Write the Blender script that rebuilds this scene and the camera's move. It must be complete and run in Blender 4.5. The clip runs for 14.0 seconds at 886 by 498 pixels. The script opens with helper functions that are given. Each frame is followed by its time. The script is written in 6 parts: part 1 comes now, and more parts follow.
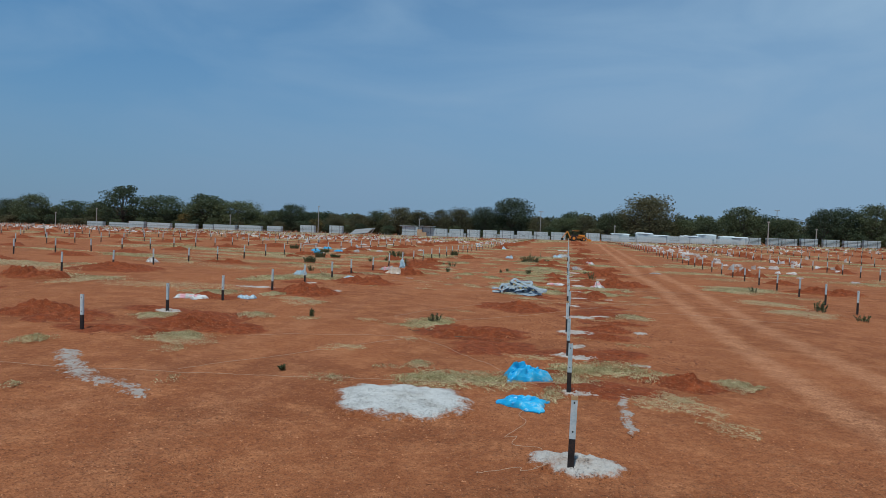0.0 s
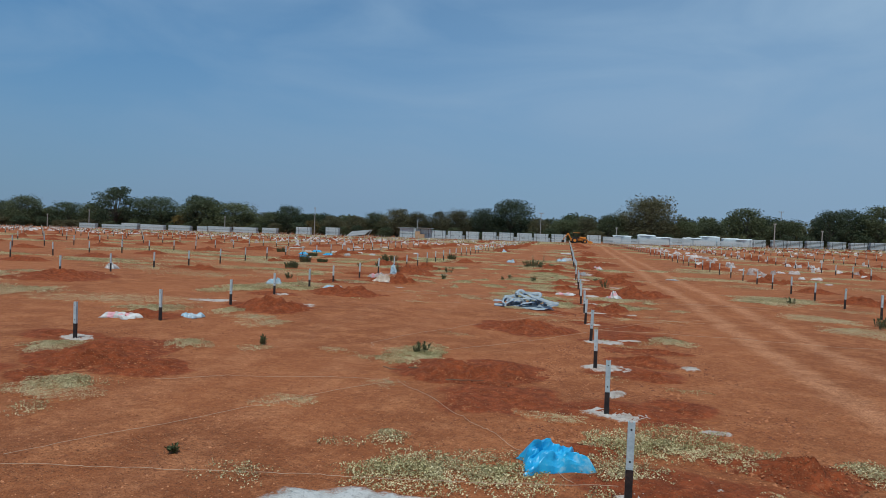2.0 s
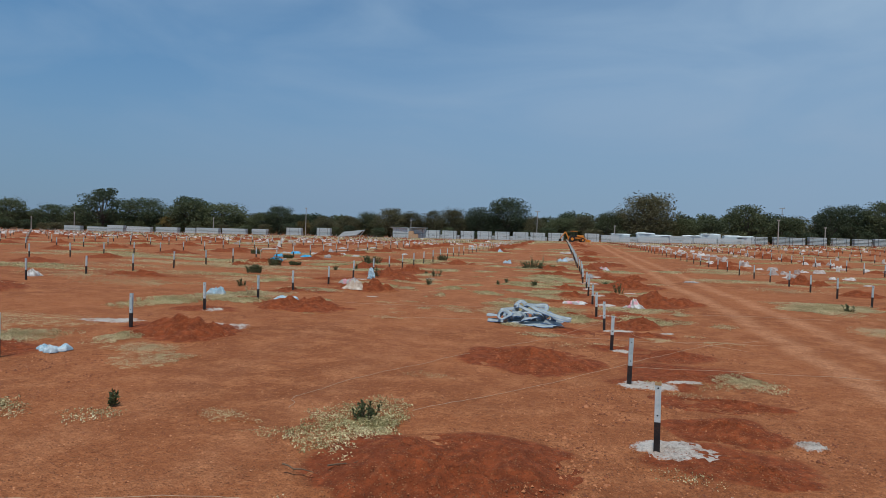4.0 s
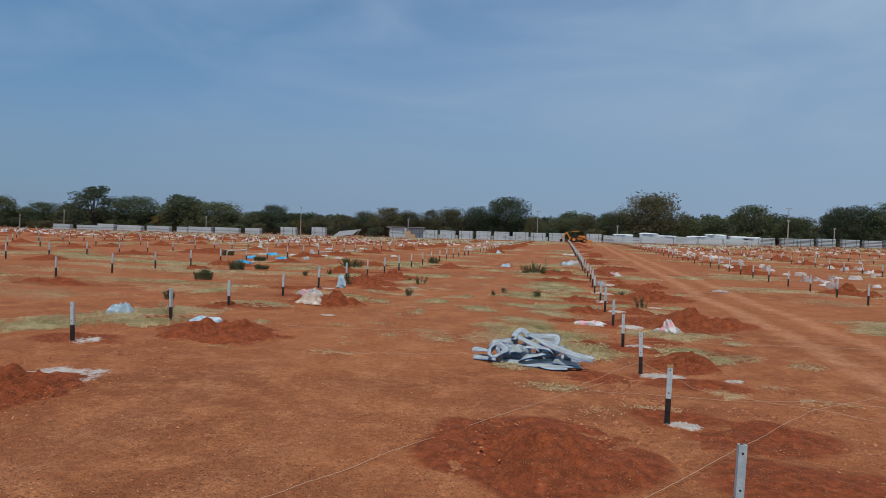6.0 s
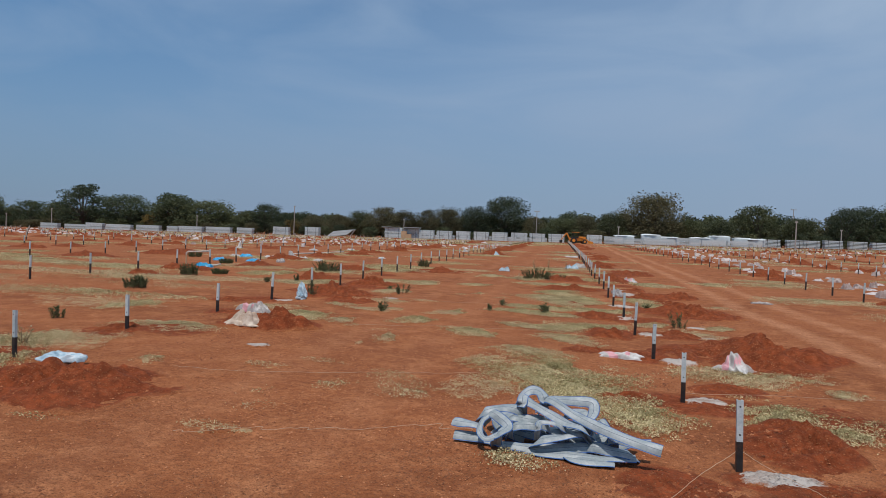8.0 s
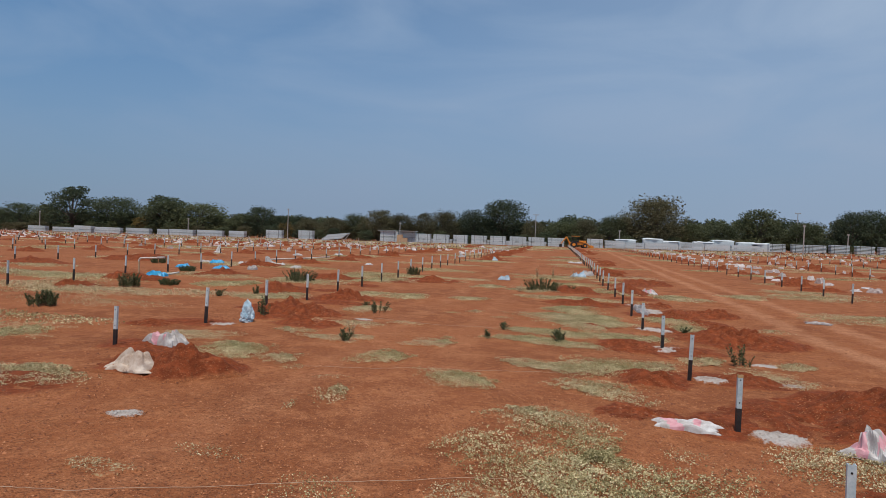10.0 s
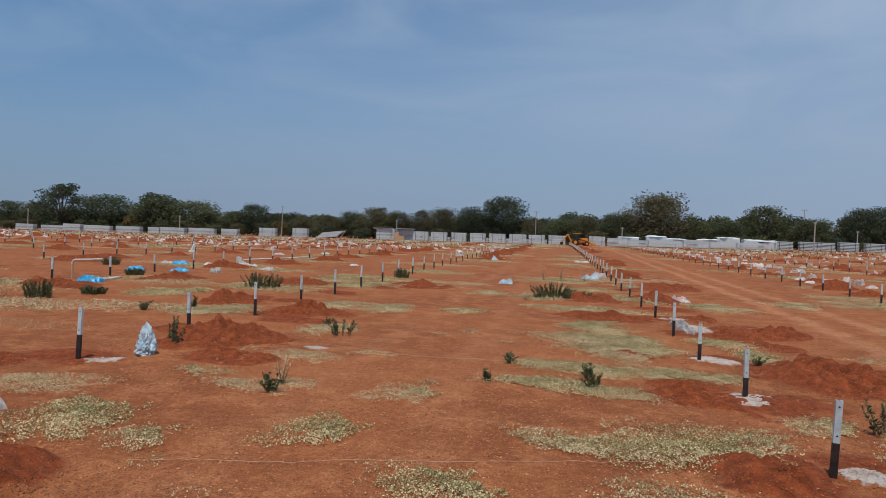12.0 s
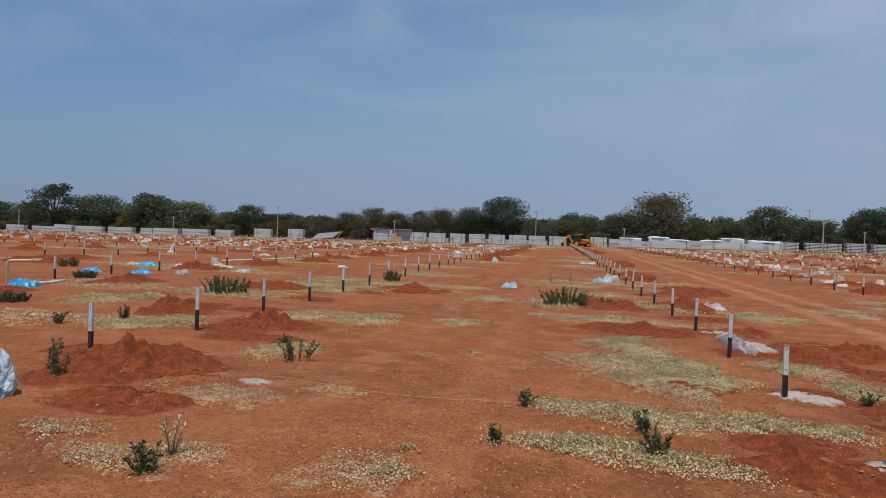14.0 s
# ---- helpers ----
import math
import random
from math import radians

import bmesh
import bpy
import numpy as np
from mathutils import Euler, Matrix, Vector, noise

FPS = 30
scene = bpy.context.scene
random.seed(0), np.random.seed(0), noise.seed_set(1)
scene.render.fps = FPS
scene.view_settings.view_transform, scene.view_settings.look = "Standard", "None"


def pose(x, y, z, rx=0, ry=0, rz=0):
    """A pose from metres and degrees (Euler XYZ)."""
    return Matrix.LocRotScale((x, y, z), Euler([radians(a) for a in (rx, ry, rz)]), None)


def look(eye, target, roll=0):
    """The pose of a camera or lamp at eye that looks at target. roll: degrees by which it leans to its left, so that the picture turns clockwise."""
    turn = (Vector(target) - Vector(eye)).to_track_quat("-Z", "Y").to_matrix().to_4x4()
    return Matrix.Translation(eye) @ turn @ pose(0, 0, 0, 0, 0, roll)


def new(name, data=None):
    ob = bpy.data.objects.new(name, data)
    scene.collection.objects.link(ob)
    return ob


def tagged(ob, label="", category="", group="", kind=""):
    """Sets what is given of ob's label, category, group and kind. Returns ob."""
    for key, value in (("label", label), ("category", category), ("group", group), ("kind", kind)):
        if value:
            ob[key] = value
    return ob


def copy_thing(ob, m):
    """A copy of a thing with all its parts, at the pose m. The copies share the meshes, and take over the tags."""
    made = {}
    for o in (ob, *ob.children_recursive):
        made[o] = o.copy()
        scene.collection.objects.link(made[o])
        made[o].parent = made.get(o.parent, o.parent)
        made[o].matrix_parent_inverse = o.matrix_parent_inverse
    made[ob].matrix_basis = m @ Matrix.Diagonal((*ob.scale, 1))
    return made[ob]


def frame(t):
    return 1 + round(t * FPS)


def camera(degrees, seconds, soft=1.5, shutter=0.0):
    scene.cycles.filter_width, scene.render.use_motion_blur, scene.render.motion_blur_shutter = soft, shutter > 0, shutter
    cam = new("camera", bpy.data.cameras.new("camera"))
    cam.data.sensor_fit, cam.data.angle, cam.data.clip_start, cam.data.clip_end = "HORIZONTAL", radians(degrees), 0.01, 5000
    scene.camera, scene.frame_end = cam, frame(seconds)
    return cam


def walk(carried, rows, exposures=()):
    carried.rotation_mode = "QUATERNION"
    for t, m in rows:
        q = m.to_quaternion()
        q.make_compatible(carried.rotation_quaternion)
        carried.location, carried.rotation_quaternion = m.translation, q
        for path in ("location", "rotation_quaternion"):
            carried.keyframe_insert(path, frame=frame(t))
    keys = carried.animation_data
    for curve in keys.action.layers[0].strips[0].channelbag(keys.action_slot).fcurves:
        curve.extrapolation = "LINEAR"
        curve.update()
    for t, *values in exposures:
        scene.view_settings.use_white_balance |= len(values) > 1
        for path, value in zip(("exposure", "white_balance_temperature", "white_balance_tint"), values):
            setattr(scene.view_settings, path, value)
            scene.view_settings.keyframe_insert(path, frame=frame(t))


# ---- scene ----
cam = camera(70.0, 14.0, soft=0.65)
PATH = [
    (0, (-0.077, -4.471, 1.636), (-0.463, -2.509, 1.575), 2.3),
    (0.5, (-0.152, -4.05, 1.624), (-0.538, -2.088, 1.568), 2.4),
    (1, (-0.254, -3.423, 1.637), (-0.641, -1.462, 1.582), 2.4),
    (1.5, (-0.355, -2.715, 1.659), (-0.741, -0.753, 1.604), 2.3),
    (2, (-0.441, -1.958, 1.657), (-0.824, 0.004, 1.602), 2.3),
    (2.2, (-0.488, -1.648, 1.649), (-0.868, 0.315, 1.594), 2.3),
    (4.3, (-0.761, 1.849, 1.582), (-1.131, 3.814, 1.527), 1.8),
    (4.5, (-0.756, 2.201, 1.598), (-1.132, 4.164, 1.541), 2.0),
    (5, (-0.836, 3.078, 1.594), (-1.209, 5.042, 1.538), 1.8),
    (5.5, (-0.899, 3.908, 1.6), (-1.27, 5.873, 1.545), 2.0),
    (6, (-0.979, 4.732, 1.593), (-1.349, 6.696, 1.538), 2.0),
    (6.5, (-1.066, 5.543, 1.587), (-1.435, 7.508, 1.532), 2.1),
    (7, (-1.142, 6.358, 1.567), (-1.508, 8.323, 1.513), 2.1),
    (7.5, (-1.216, 7.173, 1.559), (-1.582, 9.138, 1.506), 2.2),
    (8, (-1.296, 7.961, 1.558), (-1.66, 9.927, 1.505), 2.2),
    (8.2, (-1.335, 8.239, 1.57), (-1.695, 10.206, 1.518), 2.3),
    (10.3, (-1.66, 11.38, 1.58), (-2.018, 13.347, 1.539), 2.3),
    (10.5, (-1.686, 11.695, 1.603), (-2.044, 13.662, 1.556), 2.3),
    (11, (-1.78, 12.484, 1.592), (-2.137, 14.451, 1.545), 2.2),
    (11.5, (-1.872, 13.265, 1.574), (-2.228, 15.232, 1.526), 2.2),
    (12, (-1.974, 14.049, 1.565), (-2.329, 16.017, 1.517), 2.2),
    (12.5, (-2.081, 14.843, 1.555), (-2.435, 16.811, 1.506), 2.2),
    (13, (-2.171, 15.642, 1.548), (-2.524, 17.61, 1.503), 2.2),
    (13.5, (-2.231, 16.153, 1.509), (-2.584, 18.121, 1.466), 2.2),
    (14, (-2.288, 16.349, 1.453), (-2.64, 18.318, 1.41), 2.2),
]
walk(cam, [(t, look(eye, target, roll)) for t, eye, target, roll in PATH],
     exposures=[(0, -0.05, 6080, 1.5), (2, -0.03, 6180, 3.0), (5, 0.0, 6500, 7.5), (8, 0.02, 6700, 12), (14, 0.05, 6900, 14)])

# ---------- light ----------
SUN_EL, SUN_AZ = 70.0, 188.0          # azimuth from +y towards +x
sun_dir = Vector((math.sin(radians(SUN_AZ)) * math.cos(radians(SUN_EL)),
                  math.cos(radians(SUN_AZ)) * math.cos(radians(SUN_EL)), math.sin(radians(SUN_EL))))
sun = new("sun", bpy.data.lights.new("sun", "SUN"))
sun.data.energy, sun.data.angle, sun.data.color = 2.95, radians(2.0), (1.0, 0.95, 0.88)
sun.matrix_basis = look((0, 0, 60), Vector((0, 0, 60)) - sun_dir)

world = bpy.data.worlds.new("sky")
scene.world = world
world.use_nodes = True
wn, wl = world.node_tree.nodes, world.node_tree.links
wbg = wn["Background"]
sky = wn.new("ShaderNodeTexSky")
sky.sky_type, sky.sun_disc = "NISHITA", False
sky.sun_elevation, sky.sun_rotation = radians(SUN_EL), radians(SUN_AZ)
sky.air_density, sky.dust_density, sky.ozone_density, sky.altitude = 1.0, 0.5, 3.0, 200
# thin high haze streaks
wtc = wn.new("ShaderNodeTexCoord")
wmap = wn.new("ShaderNodeMapping")
wmap.inputs["Scale"].default_value = (1.2, 1.6, 4.5)
wl.new(wtc.outputs["Generated"], wmap.inputs["Vector"])
wnoi = wn.new("ShaderNodeTexNoise")
wnoi.inputs["Scale"].default_value, wnoi.inputs["Detail"].default_value, wnoi.inputs["Distortion"].default_value = 1.7, 7.0, 0.6
wl.new(wmap.outputs["Vector"], wnoi.inputs["Vector"])
wramp = wn.new("ShaderNodeMapRange")
wramp.inputs["From Min"].default_value, wramp.inputs["From Max"].default_value = 0.42, 0.70
wramp.inputs["To Min"].default_value, wramp.inputs["To Max"].default_value = 0.0, 0.36
wl.new(wnoi.outputs["Fac"], wramp.inputs["Value"])
wmix = wn.new("ShaderNodeMix")
wmix.data_type = "RGBA"
# the veil is graded into the sky colour by hand, denser towards +x
wsx = wn.new("ShaderNodeSeparateXYZ")
wl.new(wtc.outputs["Generated"], wsx.inputs[0])
wside = wn.new("ShaderNodeMapRange")
for key, val in (("From Min", -0.75), ("From Max", 0.45), ("To Min", 0.0), ("To Max", 0.58)):
    wside.inputs[key].default_value = val
wl.new(wsx.outputs["X"], wside.inputs["Value"])
wsum = wn.new("ShaderNodeMath")
wl.new(wramp.outputs["Result"], wsum.inputs[0])
wl.new(wside.outputs["Result"], wsum.inputs[1])
wl.new(wsum.outputs[0], wmix.inputs["Factor"])
wtint = wn.new("ShaderNodeMix")
wtint.data_type, wtint.blend_type = "RGBA", "MULTIPLY"
wtint.inputs["Factor"].default_value = 1.0
wtint.inputs["B"].default_value = (0.53, 0.89, 1.06, 1)
wl.new(sky.outputs["Color"], wtint.inputs["A"])
wl.new(wtint.outputs["Result"], wmix.inputs["A"])
wmix.inputs["B"].default_value = (3.85, 5.15, 6.85, 1)
# pale haze that thickens towards the horizon
wsep = wn.new("ShaderNodeSeparateXYZ")
wl.new(wtc.outputs["Generated"], wsep.inputs[0])
whz = wn.new("ShaderNodeMapRange")
whz.interpolation_type = "SMOOTHSTEP"
for key, val in (("From Min", 0.0), ("From Max", 0.36), ("To Min", 0.85), ("To Max", 0.0)):
    whz.inputs[key].default_value = val
wl.new(wsep.outputs["Z"], whz.inputs["Value"])
wfog = wn.new("ShaderNodeMix")
wfog.data_type = "RGBA"
wl.new(whz.outputs["Result"], wfog.inputs["Factor"])
wl.new(wmix.outputs["Result"], wfog.inputs["A"])
wlow = wn.new("ShaderNodeMix")
wlow.data_type = "RGBA"
wlow.inputs["A"].default_value, wlow.inputs["B"].default_value = (1.95, 2.75, 4.25, 1), (3.1, 4.15, 5.75, 1)
wl.new(wside.outputs["Result"], wlow.inputs["Factor"])
wl.new(wlow.outputs["Result"], wfog.inputs["B"])
wl.new(wfog.outputs["Result"], wbg.inputs["Color"])
wbg.inputs["Strength"].default_value = 0.092


# ---------- materials ----------
def material(name, colours, rough=0.85, metal=0.0, scale=6.0, fine=60.0, bump=0.3, bump_size=0.01, island=0.0, space="Object", random=0.0):
    """Colours blended by coarse and fine noise, with relief; island varies loose pieces, random whole objects."""
    m = bpy.data.materials.new(name)
    m.use_nodes = True
    n, l = m.node_tree.nodes, m.node_tree.links
    b = n["Principled BSDF"]
    b.inputs["Roughness"].default_value, b.inputs["Metallic"].default_value = rough, metal
    tc = n.new("ShaderNodeTexCoord")
    a, c = n.new("ShaderNodeTexNoise"), n.new("ShaderNodeTexNoise")
    for tex, s, d in ((a, scale, 5.0), (c, fine, 3.0)):
        tex.inputs["Scale"].default_value, tex.inputs["Detail"].default_value = s, d
        l.new(tc.outputs[space], tex.inputs["Vector"])
    add = n.new("ShaderNodeMath")
    add.operation = "MULTIPLY_ADD"
    l.new(c.outputs["Fac"], add.inputs[0])
    add.inputs[1].default_value = 0.5
    l.new(a.outputs["Fac"], add.inputs[2])
    last = add.outputs[0]
    for amount, node, out in ((island, "ShaderNodeNewGeometry", "Random Per Island"), (random, "ShaderNodeObjectInfo", "Random")):
        if amount:
            g = n.new(node)
            mul = n.new("ShaderNodeMath")
            mul.operation = "MULTIPLY_ADD"
            l.new(g.outputs[out], mul.inputs[0])
            mul.inputs[1].default_value = amount
            l.new(last, mul.inputs[2])
            sub = n.new("ShaderNodeMath")
            sub.operation = "SUBTRACT"
            l.new(mul.outputs[0], sub.inputs[0])
            sub.inputs[1].default_value = amount * 0.5
            last = sub.outputs[0]
    ramp = n.new("ShaderNodeValToRGB")
    ramp.color_ramp.elements[0].position, ramp.color_ramp.elements[1].position = 0.5, 1.0
    while len(ramp.color_ramp.elements) < len(colours):
        ramp.color_ramp.elements.new(0.75)
    for i, col in enumerate(colours):
        e = ramp.color_ramp.elements[i]
        e.position = 0.5 + 0.5 * i / max(1, len(colours) - 1)
        e.color = (*col, 1)
    l.new(last, ramp.inputs["Fac"])
    l.new(ramp.outputs["Color"], b.inputs["Base Color"])
    if bump:
        bp = n.new("ShaderNodeBump")
        bp.inputs["Strength"].default_value, bp.inputs["Distance"].default_value = bump, bump_size
        l.new(add.outputs[0], bp.inputs["Height"])
        l.new(bp.outputs["Normal"], b.inputs["Normal"])
    return m


def node_mix(n, l, fac, a, b, mode="MIX"):
    mx = n.new("ShaderNodeMix")
    mx.data_type, mx.blend_type = "RGBA", mode
    for sock, v in (("Factor", fac), ("A", a), ("B", b)):
        if isinstance(v, (int, float)):
            mx.inputs[sock].default_value = v
        elif isinstance(v, tuple):
            mx.inputs[sock].default_value = (*v, 1)
        else:
            l.new(v, mx.inputs[sock])
    return mx.outputs["Result"]


def node_noise(n, l, vec, scale, detail=4.0, rough=0.55):
    t = n.new("ShaderNodeTexNoise")
    t.inputs["Scale"].default_value, t.inputs["Detail"].default_value, t.inputs["Roughness"].default_value = scale, detail, rough
    l.new(vec, t.inputs["Vector"])
    return t.outputs["Fac"]


def node_range(n, l, v, a, b, c=0.0, d=1.0):
    r = n.new("ShaderNodeMapRange")
    r.interpolation_type = "SMOOTHSTEP"
    for k, x in (("From Min", a), ("From Max", b), ("To Min", c), ("To Max", d)):
        r.inputs[k].default_value = x
    l.new(v, r.inputs["Value"])
    return r.outputs["Result"]


def node_math(n, l, op, a, b=None):
    m = n.new("ShaderNodeMath")
    m.operation = op
    for i, v in enumerate((a, b)):
        if v is None:
            continue
        if isinstance(v, (int, float)):
            m.inputs[i].default_value = v
        else:
            l.new(v, m.inputs[i])
    return m.outputs[0]


def soil_material(name, mound, tones=None, broken=0.0):
    """Red laterite: gravelly, with paler driven ruts; freshly dug heaps are darker and fade into the field at their edge."""
    m = bpy.data.materials.new(name)
    m.use_nodes = True
    n, l = m.node_tree.nodes, m.node_tree.links
    b = n["Principled BSDF"]
    b.inputs["Roughness"].default_value = 0.95
    b.inputs["Specular IOR Level"].default_value = 0.15
    g = n.new("ShaderNodeNewGeometry")
    pos = g.outputs["Position"]
    sep = n.new("ShaderNodeSeparateXYZ")
    l.new(pos, sep.inputs[0])
    big = node_noise(n, l, pos, 0.35, 5.0)
    mid = node_noise(n, l, pos, 2.2, 6.0, 0.65)
    grain = node_noise(n, l, pos, 70.0, 5.0, 0.72)
    loose = node_range(n, l, node_noise(n, l, pos, 0.8, 5.0, 0.6), 0.42, 0.62)
    col = node_mix(n, l, node_range(n, l, big, 0.35, 0.68), SOIL_A, SOIL_B)
    col = node_mix(n, l, node_range(n, l, mid, 0.42, 0.68), col, SOIL_C)
    # swept streaks along the driving direction
    mp = n.new("ShaderNodeMapping")
    mp.inputs["Rotation"].default_value = (0, 0, radians(18))
    mp.inputs["Scale"].default_value = (0.5, 3.2, 1.0)
    l.new(pos, mp.inputs["Vector"])
    streak = node_noise(n, l, mp.outputs["Vector"], 1.3, 5.0, 0.6)
    col = node_mix(n, l, node_range(n, l, streak, 0.5, 0.75, 0.0, 0.45), col, SOIL_A)
    # two ruts of the service track
    wob = node_math(n, l, "MULTIPLY", node_noise(n, l, pos, 0.12, 2.0), 0.9)
    for x0, w, s in ((2.65, 0.34, 0.68), (3.68, 0.34, 0.62), (-4.2, 0.42, 0.15), (-2.9, 0.42, 0.13)):
        drift = node_math(n, l, "MULTIPLY", sep.outputs["Y"], 0.02 if x0 > 0 else 0.0)
        d = node_math(n, l, "ABSOLUTE", node_math(n, l, "SUBTRACT", node_math(n, l, "SUBTRACT", node_math(n, l, "ADD", sep.outputs["X"], wob), drift), x0 + 0.35))
        band = node_range(n, l, d, 0.05, w, s, 0.0)
        band = node_math(n, l, "MULTIPLY", band, node_range(n, l, mid, 0.3, 0.6, 0.35, 1.0))
        col = node_mix(n, l, band, col, SOIL_RUT)
    if mound:
        at = n.new("ShaderNodeAttribute")
        at.attribute_name = "fresh"
        edge = node_math(n, l, "ADD", at.outputs["Fac"], node_math(n, l, "MULTIPLY", node_math(n, l, "SUBTRACT", mid, 0.5), 1.1))
        fresh = node_mix(n, l, node_range(n, l, node_math(n, l, "ADD", node_math(n, l, "MULTIPLY", grain, 0.5), node_math(n, l, "MULTIPLY", node_noise(n, l, pos, 9.0, 5.0, 0.65), 0.5)), 0.41, 0.59), FRESH_A, FRESH_B)
        if tones:
            fresh = node_mix(n, l, node_range(n, l, node_noise(n, l, pos, 5.0, 6.0, 0.65), 0.3, 0.6), tones[0], tones[1])
            fresh = node_mix(n, l, node_range(n, l, grain, 0.4, 0.75, 0.0, 0.6), fresh, tones[2])
        if broken:
            bits = node_math(n, l, "ADD", node_noise(n, l, pos, 7.0, 5.0, 0.6), node_math(n, l, "MULTIPLY", node_noise(n, l, pos, 38.0, 3.0, 0.7), 1.2))
            edge = node_math(n, l, "ADD", edge, node_math(n, l, "MULTIPLY", node_math(n, l, "SUBTRACT", bits, 1.12), broken))
        cover = node_range(n, l, edge, 0.12, 0.42)
        if not tones:
            col = node_mix(n, l, cover, col, fresh)
    # gravel speckle
    vor = n.new("ShaderNodeTexVoronoi")
    vor.inputs["Scale"].default_value = 52.0
    l.new(pos, vor.inputs["Vector"])
    stone = node_range(n, l, vor.outputs["Distance"], 0.22, 0.5, 1.0, 0.0)
    vc = n.new("ShaderNodeSeparateColor")
    l.new(vor.outputs["Color"], vc.inputs[0])
    pick = node_math(n, l, "MULTIPLY", node_range(n, l, vc.outputs[0], 0.3, 0.6), node_range(n, l, loose, 0.0, 1.0, 0.55, 1.0))
    stone = node_math(n, l, "MULTIPLY", node_math(n, l, "MULTIPLY", stone, pick), 0.85)
    tone = node_mix(n, l, vc.outputs[1], (0.66, 0.30, 0.14), (0.21, 0.064, 0.027))
    col = node_mix(n, l, stone, col, tone)
    pebble = n.new("ShaderNodeTexVoronoi")
    pebble.inputs["Scale"].default_value = 21.0
    l.new(pos, pebble.inputs["Vector"])
    pc = n.new("ShaderNodeSeparateColor")
    l.new(pebble.outputs["Color"], pc.inputs[0])
    few = node_math(n, l, "MULTIPLY", node_range(n, l, pebble.outputs["Distance"], 0.13, 0.24, 1.0, 0.0), node_range(n, l, pc.outputs[0], 0.62, 0.72))
    col = node_mix(n, l, node_math(n, l, "MULTIPLY", few, 0.4), col, node_mix(n, l, pc.outputs[1], (0.54, 0.27, 0.14), (0.12, 0.042, 0.02)))
    crumb = node_noise(n, l, pos, 15.0, 4.0, 0.7)
    col = node_mix(n, l, node_range(n, l, crumb, 0.38, 0.60, 0.34, 0.0), col, (0.17, 0.050, 0.021))
    col = node_mix(n, l, node_range(n, l, crumb, 0.53, 0.72, 0.0, 0.30), col, (0.52, 0.22, 0.105))
    col = node_mix(n, l, node_range(n, l, grain, 0.44, 0.62, 0.0, 0.55), col, (0.14, 0.041, 0.017))
    if tones:
        col = node_mix(n, l, cover, col, fresh)
    l.new(col, b.inputs["Base Color"])
    h = node_math(n, l, "ADD", node_math(n, l, "MULTIPLY", mid, 0.75), node_math(n, l, "ADD", node_math(n, l, "MULTIPLY", grain, 0.3), node_math(n, l, "ADD", node_math(n, l, "MULTIPLY", stone, 0.42), node_math(n, l, "MULTIPLY", node_math(n, l, "MULTIPLY", crumb, loose), 0.5))))
    bp = n.new("ShaderNodeBump")
    bp.inputs["Strength"].default_value, bp.inputs["Distance"].default_value = 0.9, 0.05
    l.new(h, bp.inputs["Height"])
    l.new(bp.outputs["Normal"], b.inputs["Normal"])
    return m


SOIL_A, SOIL_B, SOIL_C, SOIL_RUT = (0.405, 0.142, 0.055), (0.275, 0.090, 0.034), (0.505, 0.198, 0.083), (0.68, 0.325, 0.168)
FRESH_A, FRESH_B = (0.15, 0.031, 0.0105), (0.37, 0.083, 0.0275)
M_SOIL = soil_material("red_soil", False)
M_HEAP = soil_material("dug_soil", True)
M_CONC = soil_material("spilt_concrete", True, [(0.36, 0.26, 0.21), (0.51, 0.46, 0.42), (0.64, 0.60, 0.56)], 0.6)
M_LIME = soil_material("white_powder", True, [(0.38, 0.36, 0.335), (0.58, 0.565, 0.54), (0.70, 0.69, 0.67)], 0.4)
M_DUST = soil_material("cement_dust", True, [(0.31, 0.225, 0.18), (0.41, 0.36, 0.32), (0.52, 0.48, 0.45)], 2.0)
# each set's first, darkest tone paints stems and the shadow between them
M_LITTER = [soil_material("dry_litter", True, [(0.20, 0.13, 0.058), (0.34, 0.27, 0.135), (0.54, 0.46, 0.27)], 3.0),
            soil_material("green_litter", True, [(0.15, 0.125, 0.05), (0.27, 0.25, 0.11), (0.46, 0.43, 0.23)], 3.0),
            soil_material("straw_litter", True, [(0.30, 0.165, 0.075), (0.44, 0.30, 0.155), (0.62, 0.49, 0.30)], 3.0)]
M_CLOD = material("clods", [(0.15, 0.045, 0.018), (0.27, 0.085, 0.034), (0.42, 0.16, 0.068)], 0.95, scale=20, fine=90, bump=0.4, bump_size=0.004, island=0.8)
M_GRAVEL = material("gravel", [(0.18, 0.056, 0.023), (0.33, 0.118, 0.049), (0.50, 0.21, 0.096)], 0.95, scale=20, fine=90, bump=0.4, bump_size=0.004, island=0.9)
M_ZINC = material("galvanised_steel", [(0.38, 0.48, 0.51), (0.51, 0.60, 0.62), (0.65, 0.71, 0.71)], 0.45, 0.08, 18, 90, 0.08, 0.001, random=0.3)
M_TAR = material("black_paint", [(0.008, 0.008, 0.009), (0.02, 0.018, 0.018), (0.07, 0.035, 0.025)], 0.5, 0.0, 12, 70, 0.15, 0.002)
M_RUST = material("ochre_tip", [(0.38, 0.22, 0.09), (0.5, 0.33, 0.16)], 0.7, 0.0, 30, 120, 0.1, 0.001)
M_HOLE = material("bolt_hole", [(0.01, 0.01, 0.012), (0.02, 0.02, 0.02)], 0.9)
M_TWINE = material("twine", [(0.44, 0.28, 0.18), (0.56, 0.42, 0.30)], 0.9, 0.0, 30, 200, 0.2, 0.001)
